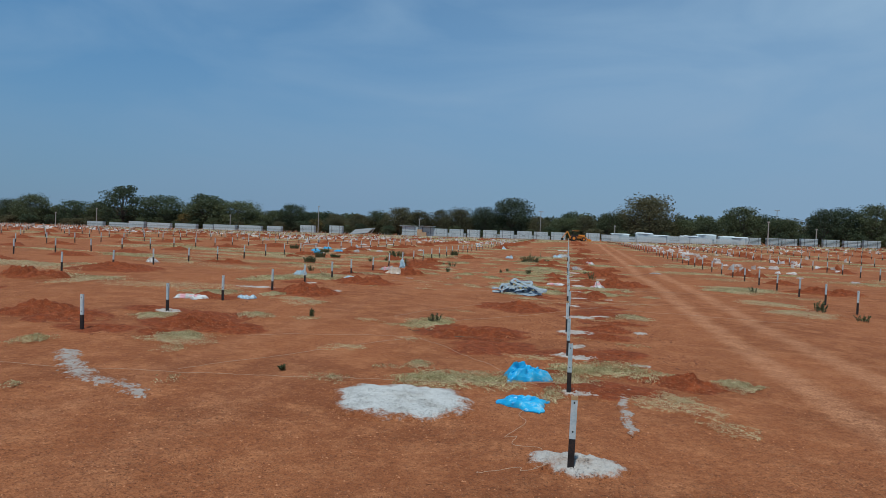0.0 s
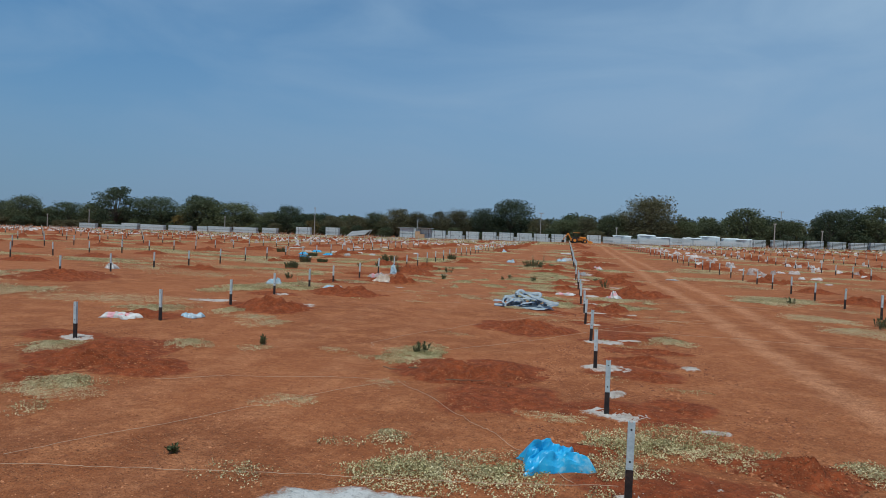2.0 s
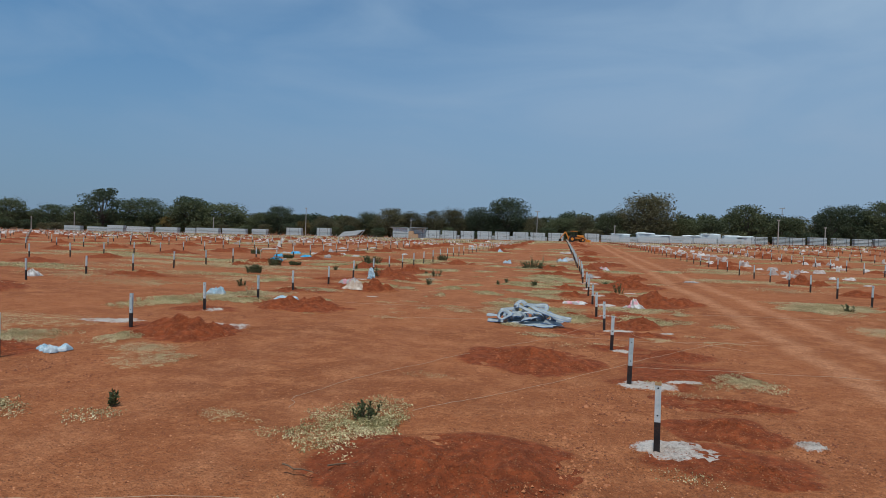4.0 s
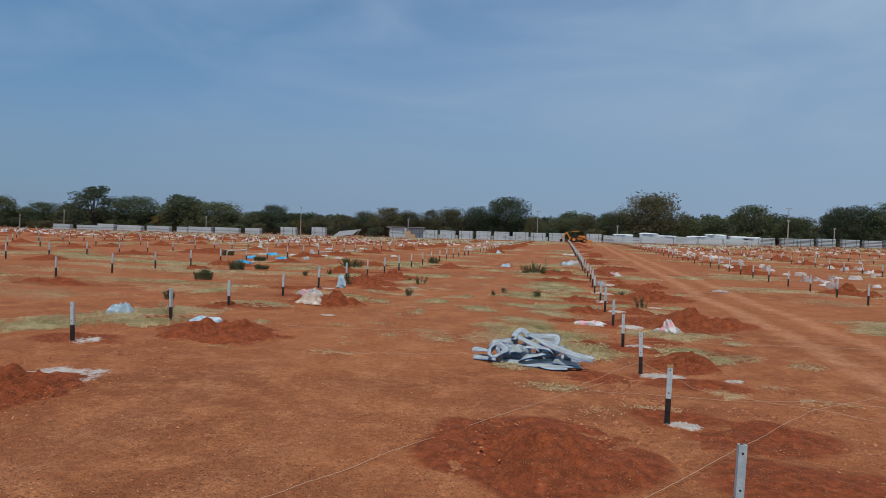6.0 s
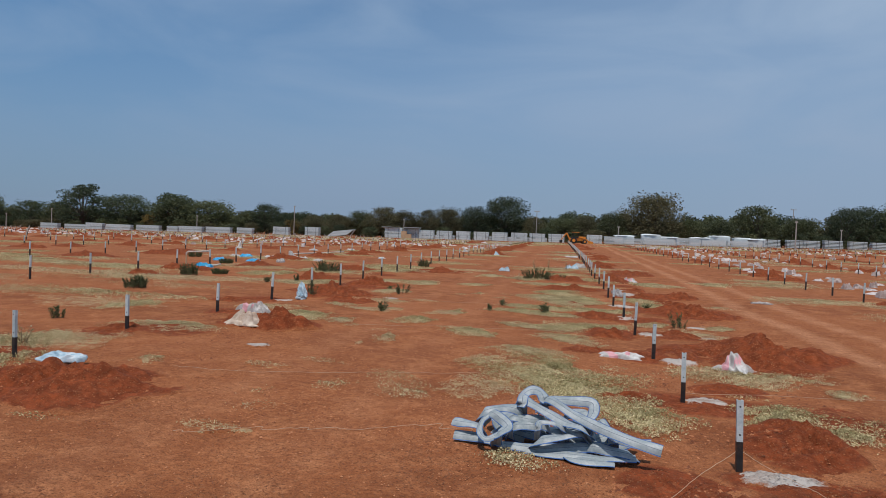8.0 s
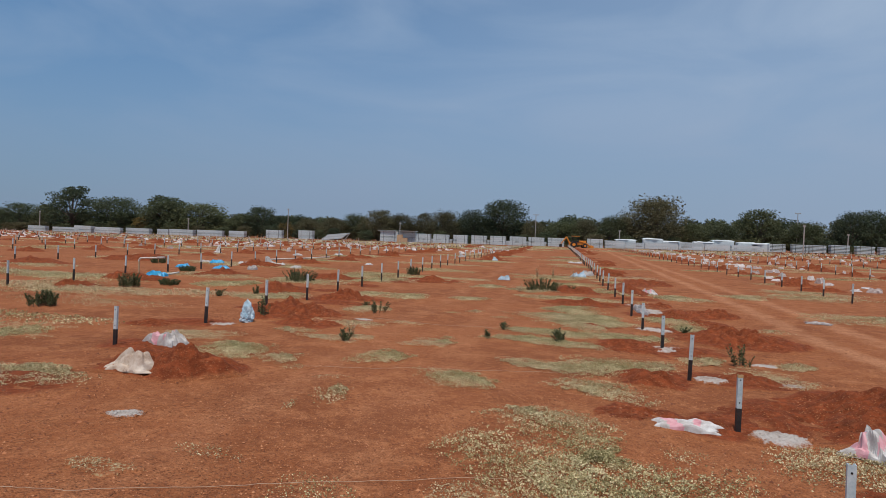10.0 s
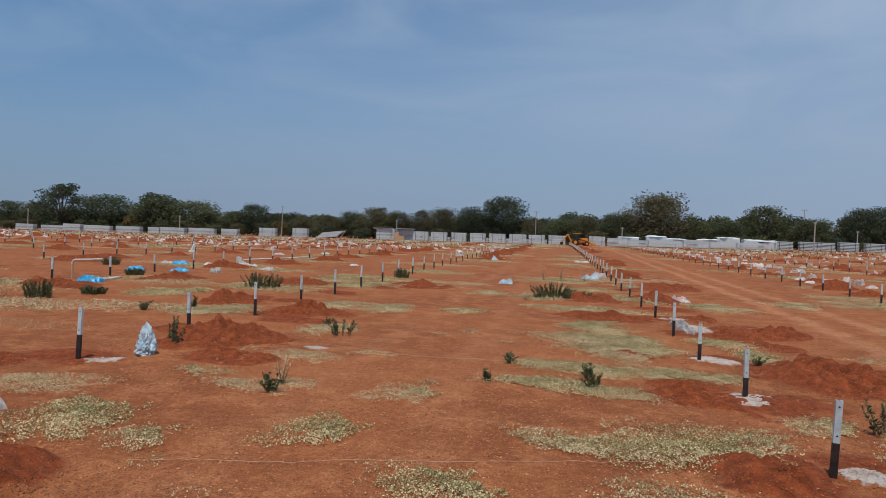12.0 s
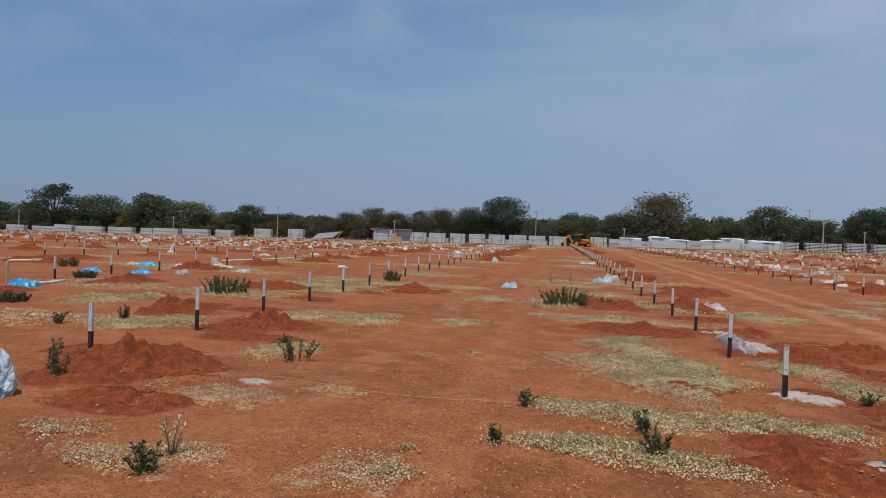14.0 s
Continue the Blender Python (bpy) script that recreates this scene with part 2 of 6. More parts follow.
M_WEED = material("dry_weed", [(0.26, 0.21, 0.095), (0.50, 0.42, 0.22), (0.74, 0.64, 0.40)], 0.8, 0.0, 0.9, 3, 0.0, island=0.52)
M_WEEDG = material("green_weed", [(0.22, 0.190, 0.074), (0.47, 0.41, 0.20), (0.76, 0.66, 0.40)], 0.8, 0.0, 0.9, 3, 0.0, island=0.52)
M_STRAW = material("straw_weed", [(0.42, 0.31, 0.155), (0.56, 0.44, 0.25), (0.66, 0.55, 0.35)], 0.85, 0.0, 0.9, 3, 0.0, island=0.7)
M_SHRUB = material("shrub_leaf", [(0.042, 0.060, 0.021), (0.080, 0.105, 0.038), (0.15, 0.17, 0.068)], 0.7, 0.0, 2, 8, 0.0, island=0.7)
M_STEM = material("stem", [(0.10, 0.06, 0.035), (0.2, 0.13, 0.08)], 0.9)
M_BLUE = material("blue_plastic", [(0.016, 0.235, 0.50), (0.026, 0.34, 0.64), (0.04, 0.40, 0.68), (0.30, 0.56, 0.70)], 0.38, 0.0, 7, 22, 0.25, 0.02)
M_SACK = material("white_sack", [(0.36, 0.32, 0.29), (0.50, 0.47, 0.44), (0.62, 0.61, 0.59)], 0.55, 0.0, 8, 45, 0.35, 0.008, random=0.25)
M_SACKB = material("pale_blue_sack", [(0.22, 0.35, 0.44), (0.38, 0.50, 0.57), (0.56, 0.61, 0.64)], 0.5, 0.0, 9, 45, 0.35, 0.008)
M_SACKC = material("cream_sack", [(0.40, 0.29, 0.21), (0.56, 0.45, 0.35), (0.66, 0.58, 0.49)], 0.6, 0.0, 8, 45, 0.35, 0.008)
M_DUSTY = material("dusty_sack", [(0.36, 0.27, 0.235), (0.50, 0.43, 0.395), (0.66, 0.61, 0.58)], 0.7, 0.0, 6, 30, 0.2, 0.01, island=0.4, random=0.5)
M_FARPOST = material("dusty_steel", [(0.40, 0.36, 0.30), (0.56, 0.52, 0.45)], 0.6, 0.0, 3, 12, 0.0, island=0.5)
M_PINK = material("pink_print", [(0.58, 0.25, 0.28), (0.70, 0.40, 0.42)], 0.6, 0.0, 12, 60, 0.2, 0.004)
M_SHEET = material("clear_sheet", [(0.22, 0.16, 0.13), (0.33, 0.29, 0.265), (0.50, 0.48, 0.465)], 0.4, 0.0, 12, 40, 0.6, 0.02)
M_HOSE = material("grey_hose", [(0.21, 0.25, 0.265), (0.29, 0.335, 0.35), (0.40, 0.435, 0.445)], 0.5, 0.0, 10, 60, 0.15, 0.003)
M_HOSEB = material("blue_stripe", [(0.02, 0.07, 0.22), (0.045, 0.14, 0.36)], 0.5, 0.0, 10, 60, 0.1, 0.002)
M_HOSED = material("dark_seam", [(0.07, 0.09, 0.13), (0.13, 0.16, 0.21)], 0.7)
M_PIPE = material("pvc_pipe", [(0.50, 0.46, 0.40), (0.68, 0.65, 0.60)], 0.5, 0.0, 8, 40, 0.1, 0.002)
M_BARK = material("bark", [(0.07, 0.05, 0.038), (0.15, 0.115, 0.09)], 0.95, 0.0, 2, 9, 0.6, 0.05)
M_YELLOW = material("machine_yellow", [(0.62, 0.20, 0.02), (0.72, 0.27, 0.03)], 0.45, 0.0, 2, 12, 0.05, 0.003)
M_BLACK = material("black_rubber", [(0.015, 0.015, 0.016), (0.035, 0.033, 0.03)], 0.85, 0.0, 4, 20, 0.2, 0.01)
M_WOOD = material("pale_timber", [(0.42, 0.27, 0.15), (0.56, 0.38, 0.23)], 0.8, 0.0, 2, 14, 0.2, 0.01)
M_POLE = material("weathered_pole", [(0.30, 0.27, 0.24), (0.44, 0.41, 0.37)], 0.85, 0.0, 3, 20, 0.2, 0.01)
M_WRAP = material("white_wrap", [(0.52, 0.58, 0.59), (0.66, 0.71, 0.71)], 0.5, 0.0, 1.2, 6, 0.4, 0.08)
M_FAR = material("far_woods", [(0.03, 0.042, 0.022), (0.055, 0.07, 0.035), (0.09, 0.10, 0.05)], 0.85, 0.0, 0.15, 0.6, 0.0, island=0.6)


def see_through(m, share):
    """Lets light pass through thin leaves: part of it is scattered to the far side."""
    n, l = m.node_tree.nodes, m.node_tree.links
    b, out = n["Principled BSDF"], n["Material Output"]
    t, mx = n.new("ShaderNodeBsdfTranslucent"), n.new("ShaderNodeMixShader")
    l.new(b.inputs["Base Color"].links[0].from_socket, t.inputs["Color"])
    mx.inputs["Fac"].default_value = share
    l.new(b.outputs[0], mx.inputs[1])
    l.new(t.outputs[0], mx.inputs[2])
    l.new(mx.outputs[0], out.inputs["Surface"])
    return m


for weed in (M_WEED, M_WEEDG, M_STRAW, M_SHRUB):
    see_through(weed, 0.12)


def leaf_material(name, cols):
    return see_through(material(name, cols, 0.8, 0.0, 0.35, 1.6, 0.0, island=0.4, random=0.4), 0.45)


M_LEAF = [leaf_material("leaf_dark", [(0.050, 0.066, 0.036), (0.070, 0.092, 0.047), (0.098, 0.122, 0.060)]),
          leaf_material("leaf_mid", [(0.072, 0.086, 0.042), (0.105, 0.122, 0.056), (0.145, 0.160, 0.074)]),
          leaf_material("leaf_olive", [(0.088, 0.084, 0.044), (0.125, 0.115, 0.058), (0.165, 0.146, 0.074)]),
          leaf_material("leaf_yellow", [(0.12, 0.09, 0.03), (0.22, 0.16, 0.05), (0.30, 0.22, 0.07)])]


# ---------- mesh helpers ----------
def terrain(x, y):
    """Height of the field: level where the camera goes, rising gently to the far right."""
    x, y = np.asarray(x, float), np.asarray(y, float)
    w = np.clip((y - 24) / 72, 0, 1)
    xc = np.clip(x, -170, 120)
    z = w * (0.36 + np.where(xc > 0, 0.0165, 0.0115) * xc)
    near = np.clip(1 - np.hypot(x, y - 15) / 90, 0, 1)
    z = z - 0.075 * np.exp(-((y - 15.5) / 4.5) ** 2 - (x / 2.2) ** 2) - 0.02 * np.exp(-((y - 22) / 3) ** 2 - (x / 2.2) ** 2)
    z = z - 0.1 * np.exp(-((y - 11) / 6) ** 2 - ((x - 8) / 3.5) ** 2)
    z = z + near * (0.009 * np.sin(1.7 * x + 0.6 * y) * np.sin(0.9 * y - 0.4 * x) + 0.009 * np.sin(4.1 * x + 1.3) * np.sin(3.3 * y + 0.5 * x) + 0.006 * np.sin(0.5 * x + 1) * np.sin(0.45 * y))
    return z


def ground(x, y):
    return float(terrain(x, y))


def link(name, me, mats, parent=None, label=""):
    for m in (mats if isinstance(mats, (list, tuple)) else [mats]):
        me.materials.append(m)
    ob = new(name, me)
    if parent is not None:
        ob.parent = parent
    if label:
        ob["label"] = label
    return ob


def raw(name, verts, faces, mats, parent=None, label="", smooth=False):
    me = bpy.data.meshes.new(name)
    me.from_pydata([tuple(map(float, v)) for v in verts], [], [tuple(map(int, q)) for q in faces])
    if smooth:
        me.polygons.foreach_set("use_smooth", [True] * len(me.polygons))
    me.update()
    return link(name, me, mats, parent, label)


def part(name, bm, mats, parent=None, label="", smooth=False):
    me = bpy.data.meshes.new(name)
    if smooth:
        for q in bm.faces:
            q.smooth = True
    bm.to_mesh(me)
    bm.free()
    return link(name, me, mats, parent, label)


def quads(name, centre, u, v, mats, parent=None, label=""):
    """One mesh of many loose leaf-like diamonds: centre, half axes u and v, each (n, 3)."""
    c, u, v = (np.asarray(a, np.float32) for a in (centre, u, v))
    n = len(c)
    co = np.stack([c - u, c - v * 0.6, c + u, c + v * 0.6], 1).reshape(-1, 3)
    me = bpy.data.meshes.new(name)
    me.vertices.add(4 * n)
    me.vertices.foreach_set("co", co.ravel())
    me.loops.add(4 * n)
    me.loops.foreach_set("vertex_index", np.arange(4 * n, dtype=np.int32))
    me.polygons.add(n)
    me.polygons.foreach_set("loop_start", np.arange(0, 4 * n, 4, dtype=np.int32))
    me.update(calc_edges=True)
    me.validate()
    return link(name, me, mats, parent, label)


def add_box(bm, cx, cy, cz, sx, sy, sz, bevel=0.0, rot=None):
    r = bmesh.ops.create_cube(bm, size=1.0, matrix=Matrix.Translation((cx, cy, cz)) @ (rot or Matrix()) @ Matrix.Diagonal((sx, sy, sz, 1)))
    if bevel:
        vs = r["verts"]
        es = list({e for vv in vs for e in vv.link_edges})
        bmesh.ops.bevel(bm, geom=es, offset=bevel, segments=2, affect="EDGES", profile=0.6)


def add_cyl(bm, a, b, r0, r1=None, seg=10):
    a, b = Vector(a), Vector(b)
    d = b - a
    m = Matrix.Translation((a + b) / 2) @ d.to_track_quat("Z", "Y").to_matrix().to_4x4()
    bmesh.ops.create_cone(bm, cap_ends=True, segments=seg, radius1=r0, radius2=r0 if r1 is None else r1, depth=d.length, matrix=m)


def base(name, x, y, z=None, rz=0.0, sc=1.0):
    ob = new(name)
    ob.empty_display_size = 0.2
    ob.matrix_basis = pose(x, y, ground(x, y) if z is None else z, 0, 0, rz) @ Matrix.Scale(sc, 4)
    return ob


def unit(n, rng):
    a = rng.normal(size=(n, 3))
    return a / np.linalg.norm(a, axis=1, keepdims=True)


def lump(rng, th, k=5, amp=0.3):
    """A wavy closed outline, mean 1."""
    r = np.ones_like(th)
    for i in range(1, k + 1):
        r = r + amp / i ** 0.65 * rng.uniform(-1, 1) * np.cos(i * th + rng.uniform(0, 6.28))
    return np.clip(r, 0.45, 1.7)


# ---------- ground ----------
def spread(inner0, inner1, step, outer0, outer1, grow=1.16):
    mid = list(np.arange(inner0, inner1 + 1e-6, step))
    lo, hi, s = [], [], step
    x = inner0
    while x > outer0:
        s *= grow
        x -= s
        lo.append(max(x, outer0))
    s, x = step, mid[-1]
    while x < outer1:
        s *= grow
        x += s
        hi.append(min(x, outer1))
    return np.array(lo[::-1] + mid + hi)


gx, gy = spread(-11, 8, 0.11, -2600, 2600), spread(-5, 36, 0.12, -900, 4200)
GX, GY = np.meshgrid(gx, gy)
GZ = terrain(GX, GY)
grng = np.random.default_rng(5)
nearmask = np.clip(1.2 - np.hypot(GX + 1.5, GY - 15) / 30, 0, 1)
GZ = GZ + nearmask * grng.normal(0, 0.0035, GX.shape)
gme = bpy.data.meshes.new("ground")
nx, ny = len(gx), len(gy)
gme.vertices.add(nx * ny)
gme.vertices.foreach_set("co", np.stack([GX, GY, GZ], -1).astype(np.float32).ravel())
ii = (np.arange(ny - 1)[:, None] * nx + np.arange(nx - 1)[None, :]).ravel()
gq = np.stack([ii, ii + 1, ii + nx + 1, ii + nx], 1).astype(np.int32)
gme.loops.add(gq.size)
gme.loops.foreach_set("vertex_index", gq.ravel())
gme.polygons.add(len(gq))
gme.polygons.foreach_set("loop_start", np.arange(0, gq.size, 4, dtype=np.int32))
gme.polygons.foreach_set("use_smooth", np.ones(len(gq), bool))
gme.update(calc_edges=True)
tagged(link("ground", gme, M_SOIL), "bare red laterite field with driven ruts", "ground", kind="structure")


# ---------- posts ----------
ROWX = 7.15
S = 2.07


def channel_mesh(name, z0, z1, w=0.043, d=0.03, t=0.004, cap=False):
    """An upright lipped channel, open to +y."""
    o = [(-w / 2, d / 2), (-w / 2, -d / 2), (w / 2, -d / 2), (w / 2, d / 2), (w / 2 - 0.012, d / 2), (w / 2 - 0.012, d / 2 - t), (w / 2 - t, d / 2 - t),
         (w / 2 - t, -d / 2 + t), (-w / 2 + t, -d / 2 + t), (-w / 2 + t, d / 2 - t), (-w / 2 + 0.012, d / 2 - t), (-w / 2 + 0.012, d / 2)]
    k = len(o)
    v = [(x, y, z0) for x, y in o] + [(x, y, z1) for x, y in o]
    q = [(i, (i + 1) % k, k + (i + 1) % k, k + i) for i in range(k)]
    for zoff, flip in ((0, True), (k, False)):
        for a in ((0, 1, 8, 9), (1, 2, 7, 8), (2, 3, 6, 7), (3, 4, 5, 6), (9, 10, 11, 0)):
            q.append(tuple(zoff + i for i in (a[::-1] if not flip else a)))
    me = bpy.data.meshes.new(name)
    me.from_pydata(v, [], q)
    me.update()
    return me


POST_KINDS = []
for grey, black, tip in ((0.295, 0.225, False), (0.30, 0.265, False), (0.30, 0.30, False), (0.295, 0.24, True)):
    g = channel_mesh("galvanised_shaft", black, black + grey - (0.025 if tip else 0))
    g.materials.append(M_ZINC)
    k = channel_mesh("black_foot", -0.12, black, 0.0445, 0.0315, 0.0055)
    k.materials.append(M_TAR)
    c = None
    if tip:
        c = channel_mesh("ochre_tip", black + grey - 0.025, black + grey, 0.045, 0.032, 0.006)
        c.materials.append(M_RUST)
    hm = []
    for hz in (black + 0.05, black + grey - 0.045):
        hb = bmesh.new()
        add_cyl(hb, (0, -0.0145, hz), (0, -0.0162, hz), 0.0065, seg=8)
        hm.append(bpy.data.meshes.new("bolt_hole"))
        hb.to_mesh(hm[-1])
        hb.free()
        hm[-1].materials.append(M_HOLE)
    POST_KINDS.append((g, k, c, hm))
prng = np.random.default_rng(11)


def post(x, y, kind, group):
    g, k, c, hm = POST_KINDS[kind]
    p = base("pile_post", x, y)
    p.matrix_basis = pose(x, y, ground(x, y), prng.normal(0, 0.7), prng.normal(0, 0.7), prng.normal(0, 5))
    for nm, me in (("galvanised_shaft", g), ("black_foot", k), ("ochre_tip", c), *(("bolt_hole", q) for q in (hm if y < 35 else ()))):
        if me:
            new(nm, me).parent = p
    tagged(p, "galvanised channel pile post with black painted foot" + (" and ochre tip" if c else ""), "post", group)


PHASE = {0: 0.0, -1: 1.3 + 3 * S - 2.1 * 3, -2: 0.87, -3: 0.12, 1: 0.71}
posts_near, posts_far = [], []
for r in range(-15, 10):
    s = 2.1 if r == 0 else S
    ph = PHASE.get(r, (r * 0.77) % S)
    ymax = 119 if r else 122
    y = ph if r == 0 else ph - S * 3
    while y < ymax:
        x = ROWX * r + float(prng.normal(0, 0.02)) + (0.3 * max(0.0, (14 - y) / 10.6) if r == -1 else 0.0)
        visible = abs(x + 2) < (y + 8) * 1.15 + 4
        near = (r in (-1, 0) and y < 75) or (r in (-2, 1) and y < 62) or (r in (-3, 2) and y < 60) or (r in (-4,) and y < 62)
        if visible and not (r == -1 and y < 1) and not (r > 0 and y < 12):
            (posts_near if near else posts_far).append((x, y, r))
        y += s if r != -1 else (2.1 if y < 22 else 2.045)
ROW_Y = [-0.06, 2.07, 4.07, 6.12, 8.34, 10.48, 12.74, 14.62, 16.84, 18.84, 21.05, 22.98, 25.15, 27.3]
ROW_X = [0.01, 0, -0.01, -0.025, 0, -0.025, 0.02, -0.02, 0, -0.02, 0.01, -0.04, 0, 0.02]
posts_near = [(ROW_X[round(y / 2.1)] if r == 0 and y < 28 else x, ROW_Y[round(y / 2.1)] if r == 0 and y < 28 else y - (0.2 if r == -1 and 15 < y < 17 or r == -1 and 7 < y < 8 else 0), r) for x, y, r in posts_near]
ochre = {0, 3, 5, 8, 11}
for x, y, r in posts_near:
    if r == 0:
        i = round(y / 2.1)
        kind = 3 if i in ochre else (0 if i < 8 or i == 10 else 1)
    else:
        kind = (2 if y > 19 else 0) if r == -1 else int(prng.integers(1, 3))
    post(x, y, kind, "pile posts in rows")

fv, fq, fm = [], [], []
for x, y, r in posts_far:
    z = ground(x, y)
    h = prng.uniform(0.5, 0.62)
    a, b = prng.normal(0, 0.012, 2)
    for z0, z1, mi in ((-0.1, 0.24, 1), (0.24, h, 0)):
        o = len(fv)
        for zz in (z0, z1):
            for dx, dy in ((-0.028, -0.018), (0.028, -0.018), (0.028, 0.018), (-0.028, 0.018)):
                fv.append((x + dx + a * zz, y + dy + b * zz, z + zz))
        for q in ((0, 1, 5, 4), (1, 2, 6, 5), (2, 3, 7, 6), (3, 0, 4, 7), (4, 5, 6, 7)):
            fq.append([o + i for i in q])
            fm.append(mi)
fp = raw("far_pile_posts", fv, fq, [M_FARPOST, M_TAR])
fp.data.polygons.foreach_set("material_index", fm)
tagged(fp, "distant rows of galvanised pile posts with black feet", "posts", kind="stuff")


# ---------- dug heaps ----------
def heap_mesh(rng, rx, ry, h, rings=26, seg=72):
    th = np.linspace(0, 2 * np.pi, seg, endpoint=False)
    out = lump(rng, th, 6, 0.22)
    px, py = rng.uniform(-0.25, 0.25, 2)
    v, fr = [(px * rx, py * ry, 0.72 * h)], [1.0]
    bumps = [(rng.uniform(-0.65, 0.65), rng.uniform(-0.6, 0.6), rng.uniform(0.14, 0.34), rng.uniform(-0.25, 0.55)) for _ in range(9)]
    for i in range(1, rings + 1):
        t = i / rings
        for a, o in zip(th, out):
            ux, uy = px * (1 - t) + t * o * math.cos(a), py * (1 - t) + t * o * math.sin(a)
            z = 0.65 * (1 - t ** 1.6) ** 1.6 * (0.88 + 0.12 * math.cos(3 * a)) + 0.16 * (1 - t) ** 1.2
            for bx, by, br, bh in bumps:
                z += bh * (1 - t ** 2) * math.exp(-((ux - bx) ** 2 + (uy - by) ** 2) / br ** 2)
            q1 = Vector((ux * rx * 2.4 + 7 * px, uy * ry * 2.4, 3.1 * py))
            q2 = Vector((ux * rx * 8.0, uy * ry * 8.0 + 5 * px, 1.7 * py))
            z = h * (0.8 * z + (1 - t) ** 0.7 * (0.8 * noise.noise(q1) + 0.5 * noise.noise(q2))) + (1 - t) ** 0.5 * 0.02 * noise.noise(q2 * 3.1) + (1 - t) * rng.normal(0, 0.007) * min(1, h * 8)
            v.append((ux * rx, uy * ry, z if i < rings else -0.03))
            fr.append(1 - t)
    q = [(0, 1 + j, 1 + (j + 1) % seg) for j in range(seg)]
    for i in range(rings - 1):
        for j in range(seg):
            a, b = 1 + i * seg + j, 1 + i * seg + (j + 1) % seg
            q.append((a, a + seg, b + seg, b))
    return np.array(v), q, np.array(fr)


def drape(v, x, y):
    v = v.copy()
    v[:, 2] += terrain(v[:, 0] + x, v[:, 1] + y) - ground(x, y)
    return v


def heap(x, y, rx, ry, h, seed):
    rng = np.random.default_rng(seed)
    v, q, fr = heap_mesh(rng, rx, ry, h, *((26, 72) if y < 30 and h > 0.05 else (13, 36)))
    ob = raw("soil_mound", drape(v, x, y), q, M_HEAP, smooth=True)
    at = ob.data.attributes.new("fresh", "FLOAT", "POINT")
    at.data.foreach_set("value", np.clip(fr * (1.2 if h < 0.05 else 3.0), 0, 1).astype(np.float32))
    ob.location = (x, y, ground(x, y) + 0.003)
    tall = "low spread" if h < 0.14 else "crumbly"
    tagged(ob, tall + " mound of dark red dug soil beside a post", "soil mound", "dug soil mounds")


MOUNDS_A = [(1.28, 2.95, 0.53, 0.32, 0.1), (-0.13, 3.05, 0.28, 0.17, 0.03), (-5.78, 3.65, 0.42, 0.28, 0.06), (-7.79, 4.2, 0.72, 0.58, 0.1), (-1.04, 4.24, 0.74, 0.68, 0.04), (-5.55, 4.35, 0.89, 0.5, 0.13),
            (0.6, 4.59, 0.36, 0.46, 0.04), (-5.95, 4.96, 0.73, 0.99, 0.09), (-1.37, 5.39, 0.78, 0.76, 0.13), (0.6, 5.9, 0.37, 0.27, 0.06), (0.71, 6.83, 0.45, 0.4, 0.06), (-7.54, 7.66, 0.53, 0.5, 0.1),
            (0.77, 7.81, 0.53, 0.3, 0.05), (0.86, 9.18, 0.73, 0.59, 0.03), (-1.15, 9.49, 0.82, 0.86, 0.13), (-5.98, 9.59, 0.75, 0.66, 0.2), (0.73, 10.32, 0.59, 0.6, 0.04), (0.82, 12.21, 0.34, 0.27, 0.04)]
MOUNDS_B = [(-0.56, 12.29, 0.43, 0.36, 0.03), (-13.98, 12.8, 1.29, 1.58, 0.17), (-5.87, 13.16, 0.88, 0.73, 0.22), (0.61, 13.38, 0.45, 0.48, 0.2), (0.69, 13.74, 0.43, 0.47, 0.12), (1.3, 14.28, 0.37, 0.47, 0.05),
            (-0.6, 14.56, 0.3, 0.27, 0.08), (0.66, 15.34, 0.37, 0.33, 0.06), (-7.28, 15.88, 0.46, 0.41, 0.1), (-5.83, 17.21, 0.84, 0.57, 0.26), (-0.79, 17.23, 0.36, 0.29, 0.08), (0.37, 17.47, 0.31, 0.33, 0.05),
            (1.46, 17.54, 1.02, 1.14, 0.24), (-0.43, 18.58, 0.34, 0.26, 0.12), (-0.41, 18.84, 0.45, 0.43, 0.09), (0.87, 19.02, 0.48, 0.41, 0.08), (-7.9, 19.98, 0.34, 0.29, 0.1), (-0.45, 20.81, 0.52, 0.38, 0.1)]
MOUNDS_C = [(0.39, 20.91, 0.7, 0.49, 0.04), (-5.77, 21.02, 0.56, 0.4, 0.1), (-0.46, 21.45, 0.4, 0.31, 0.08), (-6.35, 22.02, 0.85, 0.75, 0.24), (1.55, 22.27, 0.94, 0.96, 0.24),
            (-7.39, 22.67, 0.51, 0.38, 0.05), (-0.78, 23.13, 0.37, 0.28, 0.05), (-6.17, 24.02, 0.78, 0.38, 0.04), (-13.19, 24.55, 0.43, 0.69, 0.15), (1.43, 24.6, 0.37, 0.32, 0.06), (-6.33, 25.17, 0.73, 0.65, 0.24),
            (-8.46, 25.99, 0.62, 0.86, 0.24), (1.62, 26.02, 0.78, 0.76, 0.18), (-1.02, 26.92, 0.84, 0.62, 0.13), (0.93, 27.52, 0.33, 0.46, 0.1), (-12.54, 30.09, 0.73, 0.9, 0.2), (-1.15, 30.39, 0.7, 0.8, 0.18)]
MOUNDS_D = [(0.73, 31.12, 0.67, 1, 0.18), (1.43, 35.42, 0.99, 1.49, 0.2)]
